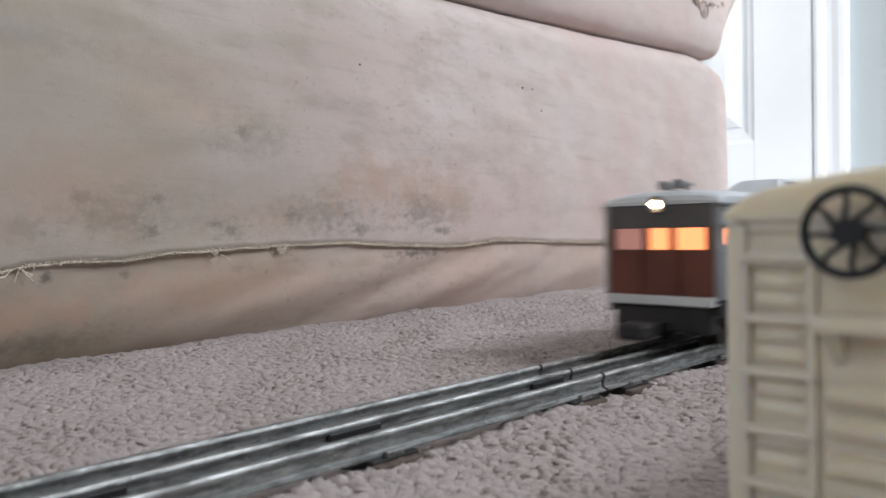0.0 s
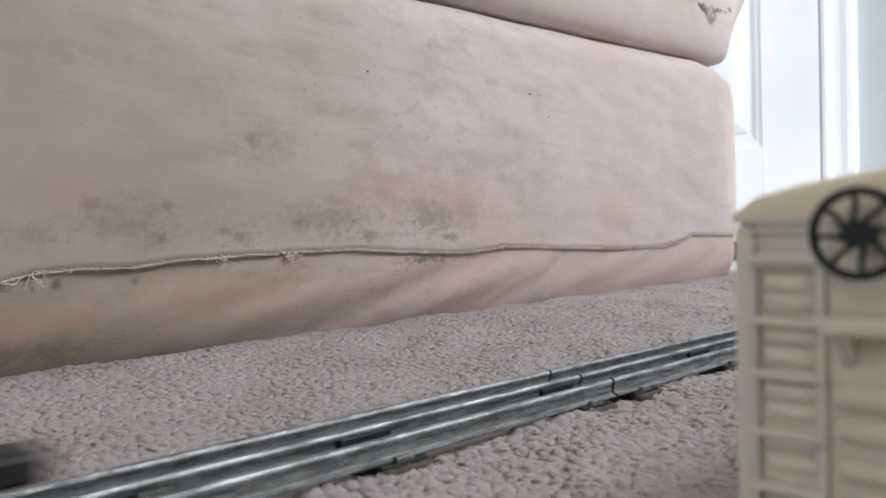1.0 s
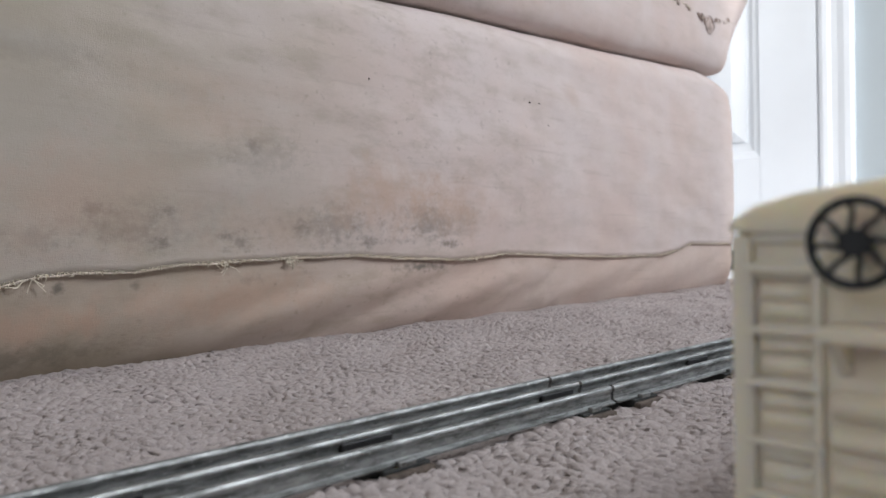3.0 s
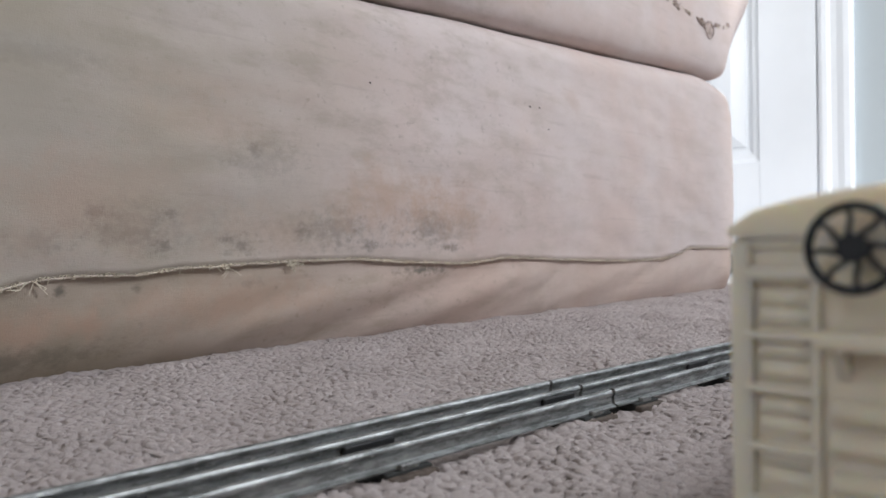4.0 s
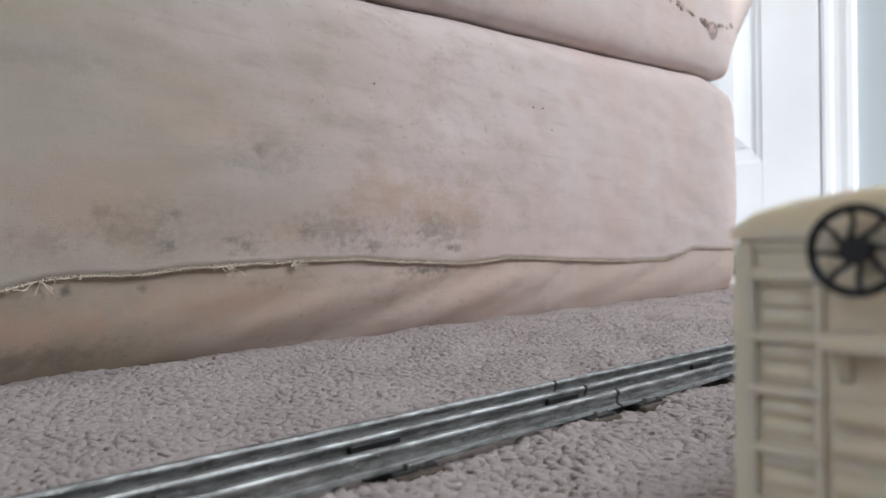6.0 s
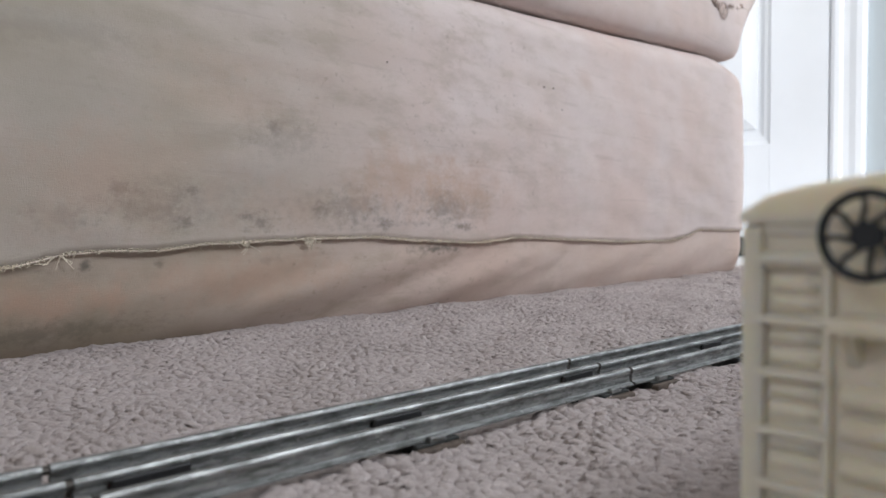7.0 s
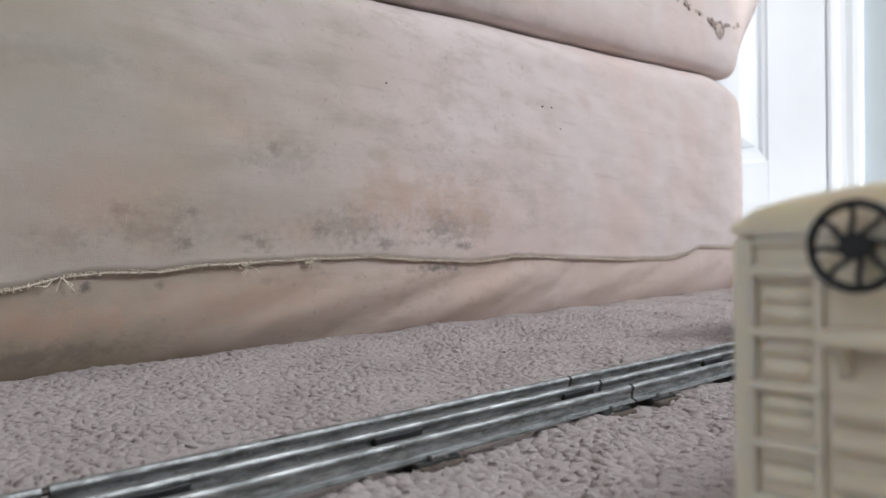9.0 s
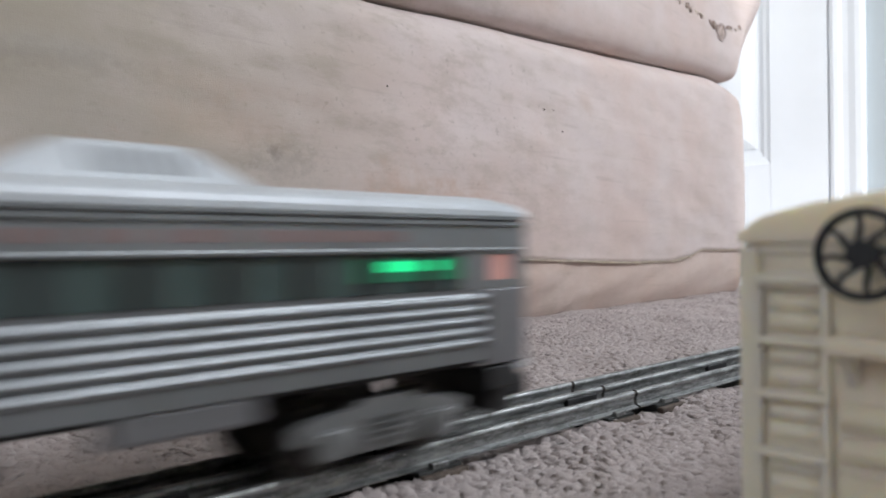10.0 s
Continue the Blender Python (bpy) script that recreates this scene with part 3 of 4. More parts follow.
        b = (s + rr.gauss(0, 0.0012), lip(s, z) - rr.uniform(0.0002, 0.0018), z - ln + rr.uniform(0, 0.0025))
        rod(bm, a, b, 0.00022, 3)
    for cx, n_ in ((0.043, 14), (-0.018, 5), (-0.135, 6)):
        for i in range(n_):
            a = Vector((cx + rr.gauss(0, 0.004), lip(cx, lerp(HEM, cx)) - 0.0008, lerp(HEM, cx)))
            m = a + Vector((rr.gauss(0, 0.003), -0.001, -rr.uniform(0.002, 0.005)))
            b = m + Vector((rr.gauss(0, 0.003), -0.0005, -rr.uniform(-0.002, 0.004)))
            rod(bm, a, m, 0.00025, 3)
            rod(bm, m, b, 0.00025, 3)
    tagged(part("frayed_threads", bm, mat_thread, so, "loose yellowed threads"), kind="stuff")

    # the frame under the cloth
    part("inner_frame", box(B(), -1.14, END - 0.04, 0.045, DEPTH - 0.01, 0.004, 0.25), mat_under, so)

    # seat cushion with rolled edges
    def cushion():
        bm = B()
        th = 0.165
        line = []
        for x, y, nx, ny in plan_line(0.008):
            line.append((x, y, nx, ny))
        rows = []
        for x, y, nx, ny in line:
            zb = lerp(TOP, x) + 0.0015
            ring = []
            k = max(0.0, (x - (END - 0.22)) / 0.22)
            lift = 0.016 * k ** 3
            for i in range(25):
                a = -math.pi / 2 + math.pi * i / 24
                # superellipse edge: a full, soft roll
                cy, sy = math.cos(a), math.sin(a)
                o = 0.055 * abs(cy) ** 0.34
                zz = zb + lift * (1 - (i / 24)) + th / 2 + th / 2 * (1 if sy >= 0 else -1) * abs(sy) ** 0.62
                w = 0.0014 * n3((x + y) * 10, zz * 20, 11) + 0.0008 * n3((x + y) * 40, zz * 50, 12)
                o2 = o - 0.046 + w + max(0.0, nx) * max(-0.025, -0.009 + (zz - 0.39) * 0.8)
                o2 -= 0.030 * max(0.0, nx) ** 0.5 * max(0.0, 1 - i / 12) ** 2
                ring.append(bm.verts.new((x + nx * o2, y + ny * o2, zz)))
            rows.append(ring)
        for r0, r1 in zip(rows, rows[1:]):
            for i in range(24):
                bm.faces.new((r0[i], r0[i + 1], r1[i + 1], r1[i]))
        # top and bottom closed towards the back
        for pick in (0, 24):
            edge = [r[pick] for r in rows]
            back = [bm.verts.new((v.co.x, DEPTH - 0.02 + 0.001 * v.co.x, v.co.z)) if v.co.y < RC else bm.verts.new((END - RC, v.co.y, v.co.z)) for v in edge]
            for i in range(len(edge) - 1):
                if (edge[i].co - edge[i + 1].co).length > 1e-6:
                    bm.faces.new((edge[i], edge[i + 1], back[i + 1], back[i]))
        return bm
    cu = part("seat_cushion", cushion(), mat_cushion, so, "cream canvas seat cushion with a torn seam", True)
    # torn seam: ragged foam showing through, with a lip of cloth round the tears
    path = [(0.690, 0.416), (0.715, 0.4100), (0.750, 0.4090), (0.785, 0.4085), (0.815, 0.405), (0.850, 0.404), (0.880, 0.4030), (0.915, 0.414), (0.945, 0.4180), (0.975, 0.425)]
    bm = B()
    for (a, za), (b, zb) in zip(path, path[1:]):
        for j in range(7):
            f = rr.random()
            r = rr.uniform(0.002, 0.0075)
            bmesh.ops.create_icosphere(bm, subdivisions=1, radius=r, matrix=Matrix.Translation((a + (b - a) * f - 0.010, -0.0088 + rr.uniform(-0.001, 0.0012), za + (zb - za) * f + rr.gauss(0, 0.0012))) @ Matrix.Rotation(rr.uniform(-0.6, 0.6), 4, "Y") @ Matrix.Diagonal((rr.uniform(0.7, 2.0), 0.16, rr.uniform(0.5, 1.0), 1)))
    part("torn_seam", bm, mat_foam, cu, "brown foam showing in a torn seam", True)
    bm = B()
    bmesh.ops.create_icosphere(bm, subdivisions=2, radius=1.0, matrix=Matrix.Translation((0.870, -0.0085, 0.3985)) @ Matrix.Diagonal((0.017, 0.0022, 0.0125, 1)))
    part("tear_hole", bm, mat_tear, cu, "round tear with foam inside", True)
    bm = tube(B(), [(0.870 + 0.0175 * math.cos(i * 0.314159), -0.0100, 0.3985 + 0.0130 * math.sin(i * 0.314159)) for i in range(20)], 0.0009, 6, True)
    part("tear_lip", bm, mat_cushion, cu)
    bm = B()
    for i in range(40):
        s = rr.uniform(0.72, 1.0)
        z = lerp(path, s) + rr.gauss(0, 0.001)
        rod(bm, (s, -0.010, z), (s + rr.gauss(0, 0.004), -0.0115, z - rr.uniform(0.001, 0.006)), 0.0003, 3)
    tagged(part("seam_threads", bm, mat_thread, cu), kind="stuff")


sofa()


# ---- three-rail tinplate track ----
SEC, RAIL_Z, GAUGE = 0.22225, 0.0114, 0.016
# tube head, thin web, foot lying on the ties
RAIL = [(-0.0032, 0.0046), (-0.0032, 0.0051), (-0.0011, 0.0060), (-0.0008, 0.0082)] + [(-0.0016 * math.cos(radians(a)), 0.0101 + 0.0016 * math.sin(radians(a))) for a in range(-50, 231, 20)] + \
       [(0.0008, 0.0082), (0.0011, 0.0060), (0.0032, 0.0051), (0.0032, 0.0046)]


def straight_section(full):
    t = root("track_section", "worn three-rail tinplate straight track section on carpet", "toy track", "track sections of the loop")
    g = 0.0010
    for u in (-GAUGE, 0.0, GAUGE):
        part("rail", sweep(B(), [(u + a, z) for a, z in RAIL], [(g, 0, 0), (SEC / 2, 0, 0), (SEC - g, 0, 0)]), mat_tin, t)
        part("pin", rod(B(), (-0.004, u, 0.0101), (0.006, u, 0.0101), 0.0012, 8), mat_pin, t)
    for cx in (0.020, 0.1040, SEC - 0.017):
        tie = part("tie", box(B(), cx - 0.0095, cx + 0.0095, -0.0212, 0.0212, -0.0015, 0.0045, 0.0006), mat_tie, t, "black pressed tin tie")
        for sy in (-1, 1):
            part("tie_end", box(B(), cx - 0.0098, cx + 0.0098, sy * 0.0225 - 0.0016, sy * 0.0225 + 0.0016, -0.003, 0.0036, 0.0008), mat_tie_rust, tie, "rusty tie end")
            part("clip", box(B(), cx - 0.0035, cx + 0.0035, sy * 0.0200 - 0.0012, sy * 0.0200 + 0.0012, 0.0042, 0.0062, 0.0004), mat_tin, tie)
        part("insulator", box(B(), cx - 0.0105, cx + 0.0105, -0.0026, 0.0026, 0.0044, 0.0098 if full or 0.05 < cx < 0.15 else (0.0088 if cx > 0.15 else 0.0070), 0.0006), mat_black, tie, "black centre rail insulator")
    return t


def curved_section(n):
    t = root("curved_track_section", "worn three-rail tinplate curved track section on carpet", "toy track", "curved track sections")
    ang = math.pi / n
    for u in (-GAUGE, 0.0, GAUGE):
        fr = []
        for i in range(13):
            a = 0.002 + (ang - 0.004) * i / 12
            fr.append((-R_LOOP * math.sin(a), -R_LOOP + R_LOOP * math.cos(a), a))
        part("rail", sweep(B(), [(u + a, z) for a, z in RAIL], fr), mat_tin, t)
    for f in (0.12, 0.5, 0.88):
        a = ang * f
        bm = box(B(), -0.0095, 0.0095, -0.032, 0.032, -0.0015, 0.0045, 0.0006)
        bm.transform(Matrix.Translation((-R_LOOP * math.sin(a), -R_LOOP + R_LOOP * math.cos(a), 0)) @ Matrix.Rotation(a, 4, "Z"))
        part("tie", bm, mat_tie, t, "black pressed tin tie")
    return t


first = straight_section(False)
first.matrix_world = pose(0, 0, 0)
straight_section(True).matrix_world = pose(-SEC, 0, 0)
for i in range(-4, 4):
    if i not in (0, -1):
        copy_thing(first, pose(i * SEC, 0, 0))
    copy_thing(first, pose((i + 1) * SEC, -2 * R_LOOP, 0, 0, 0, 180))
for i in range(-2, 2):
    # siding under the box car
    copy_thing(first, pose(i * SEC - 0.05, -0.1745, 0))
arc = curved_section(4)
arc.matrix_world = pose(-TRACK_CX, 0, 0)
for k in range(1, 8):
    if k < 4:
        m = pose(-TRACK_CX, -R_LOOP, 0) @ pose(0, 0, 0, 0, 0, 45 * k) @ pose(0, R_LOOP, 0)
    else:
        m = pose(TRACK_CX, -R_LOOP, 0) @ pose(0, 0, 0, 0, 0, 45 * k) @ pose(0, R_LOOP, 0)
    copy_thing(arc, m)


# ---- the silver railcar ----
HW = 0.0310  # half width of the body


def wheelset(parent, x):
    ws = part("wheelset", rod(B(), (x, -0.020, 0.0095), (x, 0.020, 0.0095), 0.0022, 8), mat_pin, parent)
    for sy in (-1, 1):
        bm = B()
        rod(bm, (x, sy * 0.0138, 0.0095), (x, sy * 0.0185, 0.0095), 0.0092, 24)
        rod(bm, (x, sy * 0.0124, 0.0095), (x, sy * 0.0139, 0.0095), 0.0105, 24)
        part("wheel", bm, mat_wheel_metal, ws, "dark metal wheel")
    return ws


def truck(thing, cx, mat, half=0.031):
    """A two-axle truck with cast side frames, springs and journal boxes."""
    tr = part("truck", box(B(), cx - 0.010, cx + 0.010, -0.020, 0.020, 0.0115, 0.0185, 0.001), mat_black, thing)
    for dx in (-0.020, 0.020):
        wheelset(tr, cx + dx)
    for sy in (-1, 1):
        y = sy * 0.0245
        bm = B()
        # side frame: top bar, sloping ends, dropped middle
        shape = [(-half, 0.0105), (-half, 0.0145), (-half + 0.006, 0.0165), (-0.012, 0.0175), (-0.009, 0.0195), (0.009, 0.0195), (0.012, 0.0175), (half - 0.006, 0.0165), (half, 0.0145), (half, 0.0105),
                 (0.024, 0.0095), (0.014, 0.0105), (0.010, 0.0052), (-0.010, 0.0052), (-0.014, 0.0105), (-0.024, 0.0095)]
        a = [bm.verts.new((cx + u, y - 0.0018, w)) for u, w in shape]
        b = [bm.verts.new((cx + u, y + 0.0018, w)) for u, w in shape]
        bm.faces.new(a)
        bm.faces.new(b[::-1])
        for i in range(len(shape)):
            j = (i + 1) % len(shape)
            bm.faces.new((a[i], b[i], b[j], a[j]))
        part("side_frame", bm, mat, tr, "grey plastic truck side frame")
        for dx in (-0.020, 0.020):
            part("journal_box", box(B(), cx + dx - 0.0045, cx + dx + 0.0045, min(y, y + sy * 0.0045), max(y, y + sy * 0.0045), 0.0055, 0.0135, 0.0008), mat, tr)
        for dx in (-0.005, 0.0, 0.005):
            coil = [(cx + dx + 0.0016 * math.cos(k * 0.785), y + sy * 0.0030 + 0.0016 * math.sin(k * 0.785), 0.0072 + k * 0.00026) for k in range(33)]
            part("spring", tube(B(), coil, 0.0005, 5), mat, tr)
    return tr


def railcar():
    c = root("silver_railcar", "silver fluted toy railcar with lit orange cab windows", "toy train", m=pose(0.2071, 0, RAIL_Z))
    L = 0.1295
    Z_SK, Z_FL0, Z_FL1, Z_W0, Z_W1, Z_EAVE = 0.0262, 0.0305, 0.0472, 0.0481, 0.0593, 0.0706
    core = part("body", box(B(), -L + 0.003, L - 0.003, -HW + 0.0028, HW - 0.0028, Z_SK + 0.0005, Z_EAVE), mat_black, c, "dark inner body shell")
    for sy in (-1, 1):
        def plate(x0, x1, z0, z1, t=0.0026, proud=0.0, bev=0.0):
            a, b = sorted((sy * (HW + proud), sy * (HW - t)))
            return box(B(), x0, x1, a, b, z0, z1, bev)
        # fluted lower side: five rounded ribs
        prof = [(0.0, Z_SK), (0.0, Z_FL0)]
        pitch = (Z_FL1 - Z_FL0) / 5
        for k in range(5):
            z = Z_FL0 + k * pitch
            for i in range(9):
                a = math.pi * i / 8
                prof.append((0.0012 * math.sin(a) ** 0.8, z + pitch * (0.08 + 0.62 * (1 - math.cos(a)) / 2)))
            prof.append((-0.0003, z + pitch * 0.84))
            prof.append((-0.0003, z + pitch * 1.0))
        prof += [(0.0, Z_W0), (-0.0024, Z_W0), (-0.0024, Z_SK)]
        bm = sweep(B(), [(sy * (HW + u), w) for u, w in prof], [(-0.1010, 0, 0), (0.0, 0, 0), (0.1085, 0, 0)])
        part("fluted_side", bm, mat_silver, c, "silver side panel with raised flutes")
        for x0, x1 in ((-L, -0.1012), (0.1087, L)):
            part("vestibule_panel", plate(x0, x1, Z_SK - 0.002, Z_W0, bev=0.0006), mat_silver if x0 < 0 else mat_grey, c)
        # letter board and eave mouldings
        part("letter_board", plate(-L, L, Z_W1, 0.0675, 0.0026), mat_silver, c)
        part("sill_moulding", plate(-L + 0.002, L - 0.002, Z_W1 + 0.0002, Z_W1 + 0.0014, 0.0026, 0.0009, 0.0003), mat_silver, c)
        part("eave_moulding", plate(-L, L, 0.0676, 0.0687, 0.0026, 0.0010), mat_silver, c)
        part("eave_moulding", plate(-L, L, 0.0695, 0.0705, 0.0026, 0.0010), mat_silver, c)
        part("eave_groove", plate(-L, L, 0.0688, 0.0694, 0.0026, -0.0004), mat_truck, c)
        # lettering too small to read: plain bars
        x = -0.060
        rr = random.Random(11)
        while x < 0.075:
            w = rr.uniform(0.0015, 0.0032)
            if rr.random() < 0.8:
                part("lettering_bar", plate(x, x + w, 0.0626, 0.0656, 0.0005, 0.0003), mat_letter, c)
            x += w + 0.0012
        # windows
        panes = [(-0.0984, -0.0862), (-0.0826, -0.0637)] + [(-0.0591 + k * 0.0212, -0.0591 + k * 0.0212 + 0.0158) for k in range(7)] + [(0.0893, 0.1000)]
        for x0, x1 in panes:
            part("window_pane", plate(x0 - 0.0004, x1 + 0.0004, Z_W0 + 0.0003, Z_W1 - 0.0003, 0.0026, -0.0012), mat_glass, c, "dark tinted window")
        marks = sorted([-0.1041] + [e for pn in panes for e in pn] + [0.1085])
        for a, b in zip(marks[::2], marks[1::2]):
            part("window_post", plate(a, b, Z_W0, Z_W1, 0.0026, -0.0003 if b - a < 0.0055 else 0.0), mat_black if b - a < 0.0055 else (mat_grey if b - a > 0.015 else mat_silver), c)
        # cab windows at both ends
        for name, x0, x1, w0, w1, mt, lb in (("cab_window", -L, -0.1042, -0.1226, -0.1168, mat_lit, "orange lit cab window"), ("end_window", 0.1087, L, 0.1128, 0.1225, mat_pink, "dim pink end window")):
            part("window_post", plate(x0, w0, Z_W0, Z_W1), mat_silver, c)
            part("window_post", plate(w1, x1, Z_W0, Z_W1), mat_silver, c)
            part(name, plate(w0, w1, Z_W0 + 0.0026, Z_W1 - 0.0008, 0.0026, -0.0008), mt, c, lb)
            part("window_post", plate(w0, w1, Z_W0, Z_W0 + 0.0025), mat_silver, c)
            part("window_post", plate(w0, w1, Z_W1 - 0.0007, Z_W1), mat_silver, c)
        part("green_glow", plate(0.0600, 0.1000, 0.0515, 0.0580, 0.0010, -0.0007), mat_green_dim, c, "dim green lit window")
        part("green_light", plate(0.0690, 0.0930, 0.0543, 0.0572, 0.0010, -0.0005), mat_green, c, "green lamp glowing behind the window")
        # grab rails by the cab door
        for gx in (-0.1065, 0.1105):
            part("grab_rail", rod(B(), (gx, sy * (HW + 0.0012), 0.030), (gx, sy * (HW + 0.0012), 0.046), 0.0005, 6), mat_silver, c)
        part("step", box(B(), -0.126, -0.112, min(sy * 0.026, sy * 0.031), max(sy * 0.026, sy * 0.031), 0.0165, 0.0235, 0.0006), mat_black, c, "black cab step")
        part("step", box(B(), 0.112, 0.126, min(sy * 0.026, sy * 0.031), max(sy * 0.026, sy * 0.031), 0.0165, 0.0235, 0.0006), mat_black, c, "black cab step")
        part("equipment_box", box(B(), -0.006, 0.031, min(sy * 0.0225, sy * 0.0300), max(sy * 0.0225, sy * 0.0300), 0.0190, 0.0262, 0.0012), mat_grey, c, "grey equipment box under the side")
    part("underfloor", box(B(), -0.118, 0.118, -0.026, 0.026, 0.0240, 0.0262), mat_black, c, "black floor pan")
    part("motor_tank", box(B(), -0.040, -0.024, -0.016, 0.016, 0.0130, 0.0241, 0.002), mat_black, c, "black underfloor tank")
    # roof: low arch with rounded ends
    bm = B()
    rows = []
    for x, k in ((-L - 0.0005, 0.0), (-L + 0.001, 0.45), (-L + 0.004, 0.75), (-L + 0.010, 0.95), (-L + 0.018, 1.0), (0.0, 1.0), (L - 0.018, 1.0), (L - 0.010, 0.95), (L - 0.004, 0.75), (L - 0.001, 0.45), (L + 0.0005, 0.0)):
        ring = []
        for i in range(21):
            a = math.pi * i / 20
            y = -math.cos(a) * (HW + 0.0006)
            z = Z_EAVE + 0.0016 + (0.0058 * math.sin(a) ** 0.7) * (0.25 + 0.75 * k) - 0.0012 * (1 - k)
            ring.append(bm.verts.new((x, y, z)))
        ring.append(bm.verts.new((x, HW + 0.0006, Z_EAVE)))
        ring.append(bm.verts.new((x, -HW - 0.0006, Z_EAVE)))
        rows.append(ring)
    for r0, r1 in zip(rows, rows[1:]):
        for i in range(23):
            j = (i + 1) % 23
            bm.faces.new((r0[i], r0[j], r1[j], r1[i]))
    bm.faces.new(rows[0])
    bm.faces.new(rows[-1])
    roof = part("roof", bm, mat_roof, c, "smooth silver arched roof, toned paler as lit from above")
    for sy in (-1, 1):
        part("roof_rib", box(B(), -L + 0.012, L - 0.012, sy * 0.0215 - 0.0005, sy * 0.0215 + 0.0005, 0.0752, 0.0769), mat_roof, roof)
    # roof hump with sloping ends and a faceted side
    bm = B()
    lo = [(-0.031, -0.021), (0.040, -0.021), (0.040, 0.021), (-0.031, 0.021)]
    hi = [(-0.008, -0.012), (0.023, -0.012), (0.023, 0.012), (-0.008, 0.012)]
    a = [bm.verts.new((u, w, 0.0755)) for u, w in lo]
    b = [bm.verts.new((u, w, 0.0867)) for u, w in hi]
    bm.faces.new(b)
    bm.faces.new(a[::-1])
    for i in range(4):
        bm.faces.new((a[i], a[(i + 1) % 4], b[(i + 1) % 4], b[i]))
    bmesh.ops.bevel(bm, geom=bm.edges[:], offset=0.0016, segments=2, affect="EDGES", profile=0.5)
    hump = part("roof_hump", bm, mat_roof, c, "silver radiator hump on the roof, toned paler as lit from above")
    for sy in (-1, 1):
        bm = B()
        for k in range(7):
            x = -0.004 + k * 0.0040
            rod(bm, (x, sy * 0.0190, 0.0788), (x, sy * 0.0140, 0.0848), 0.0005, 5)
        part("radiator_grille", bm, mat_truck, hump)
    for hx in (-0.112, -0.104):
        bm = B()
        rod(bm, (hx - 0.010, -0.006 if hx < -0.11 else 0.006, 0.0808), (hx + 0.006, -0.006 if hx < -0.11 else 0.006, 0.0808), 0.0026, 12, 0.0009)
        rod(bm, (hx, -0.006 if hx < -0.11 else 0.006, 0.077), (hx, -0.006 if hx < -0.11 else 0.006, 0.081), 0.0012, 8)
        part("horn", bm, mat_truck, roof, "dull metal air horn")
    # end walls
    for s, mt_win, lb in ((-1, mat_lit_end, "orange lit end window"), (1, mat_pink, "dim pink end window")):
        def endplate(y0, y1, z0, z1, t=0.003, proud=0.0, bev=0.0):
            a, b = sorted((s * (L + proud), s * (L - t)))
            return box(B(), a, b, y0, y1, z0, z1, bev)
        wall_mat = mat_maroon if s < 0 else mat_silver
        in_ = HW - 0.0027
        for y0, y1 in ((-in_, -0.0105), (-0.0095, 0.0095), (0.0105, in_)):
            part("end_panel", endplate(y0, y1, Z_SK - 0.001, Z_W0), wall_mat, c, "maroon end panel" if s < 0 else "")
        part("end_panel", endplate(-in_, in_, Z_W1, 0.0702), mat_dark_grey, c, "dark grey panel over the end windows")
        for y0, y1 in ((-in_, -0.0245), (-0.0090, -0.0055), (0.0055, 0.0090), (0.0245, in_)):
            part("end_post", endplate(y0, y1, Z_W0, Z_W1), wall_mat, c)
        for y0, y1 in ((-0.0245, -0.0090), (-0.0055, 0.0055), (0.0090, 0.0245)):
            lit = y0 < 0
            part("end_window", endplate(y0, y1, Z_W0 + 0.0003, Z_W1 - 0.0003, 0.003, -0.0008), mt_win if lit else mat_pink, c, lb if lit else "dim pink end window")
        for y in (-0.010, 0.010):
            part("door_post", endplate(y - 0.0006, y + 0.0006, Z_SK - 0.001, Z_W0, 0.002, 0.0012), wall_mat, c)
        part("buffer_beam", endplate(-0.029, 0.029, 0.0212, 0.0258, 0.004, 0.0030, 0.0006), mat_roof, c, "pale grey end sill")
        bm = B()
        box(bm, min(s * 0.112, s * (L + 0.018)), max(s * 0.112, s * (L + 0.018)), -0.0042, 0.0042, 0.0085, 0.0125, 0.0008)
        box(bm, min(s * (L + 0.015), s * (L + 0.030)), max(s * (L + 0.015), s * (L + 0.030)), -0.0075, 0.0075, 0.0065, 0.0145, 0.002)
        part("coupler", bm, mat_black, c, "black knuckle coupler")
        part("pilot", box(B(), min(s * 0.118, s * (L - 0.001)), max(s * 0.118, s * (L - 0.001)), -0.026, 0.026, 0.0075, 0.0205, 0.0015), mat_black, c, "black pilot plate")
    # headlight
    hl = part("headlight", rod(B(), (-L - 0.0025, 0, 0.0709), (-L + 0.002, 0, 0.0709), 0.0042, 24), mat_silver, c, "silver headlight ring")
    part("bulb", rod(B(), (-L - 0.0031, 0, 0.0709), (-L - 0.0022, 0, 0.0706), 0.0019, 24), mat_head, hl, "glowing warm bulb")
    for x in (-0.078, 0.074):
        truck(c, x, mat_truck)
    return c


train = railcar()


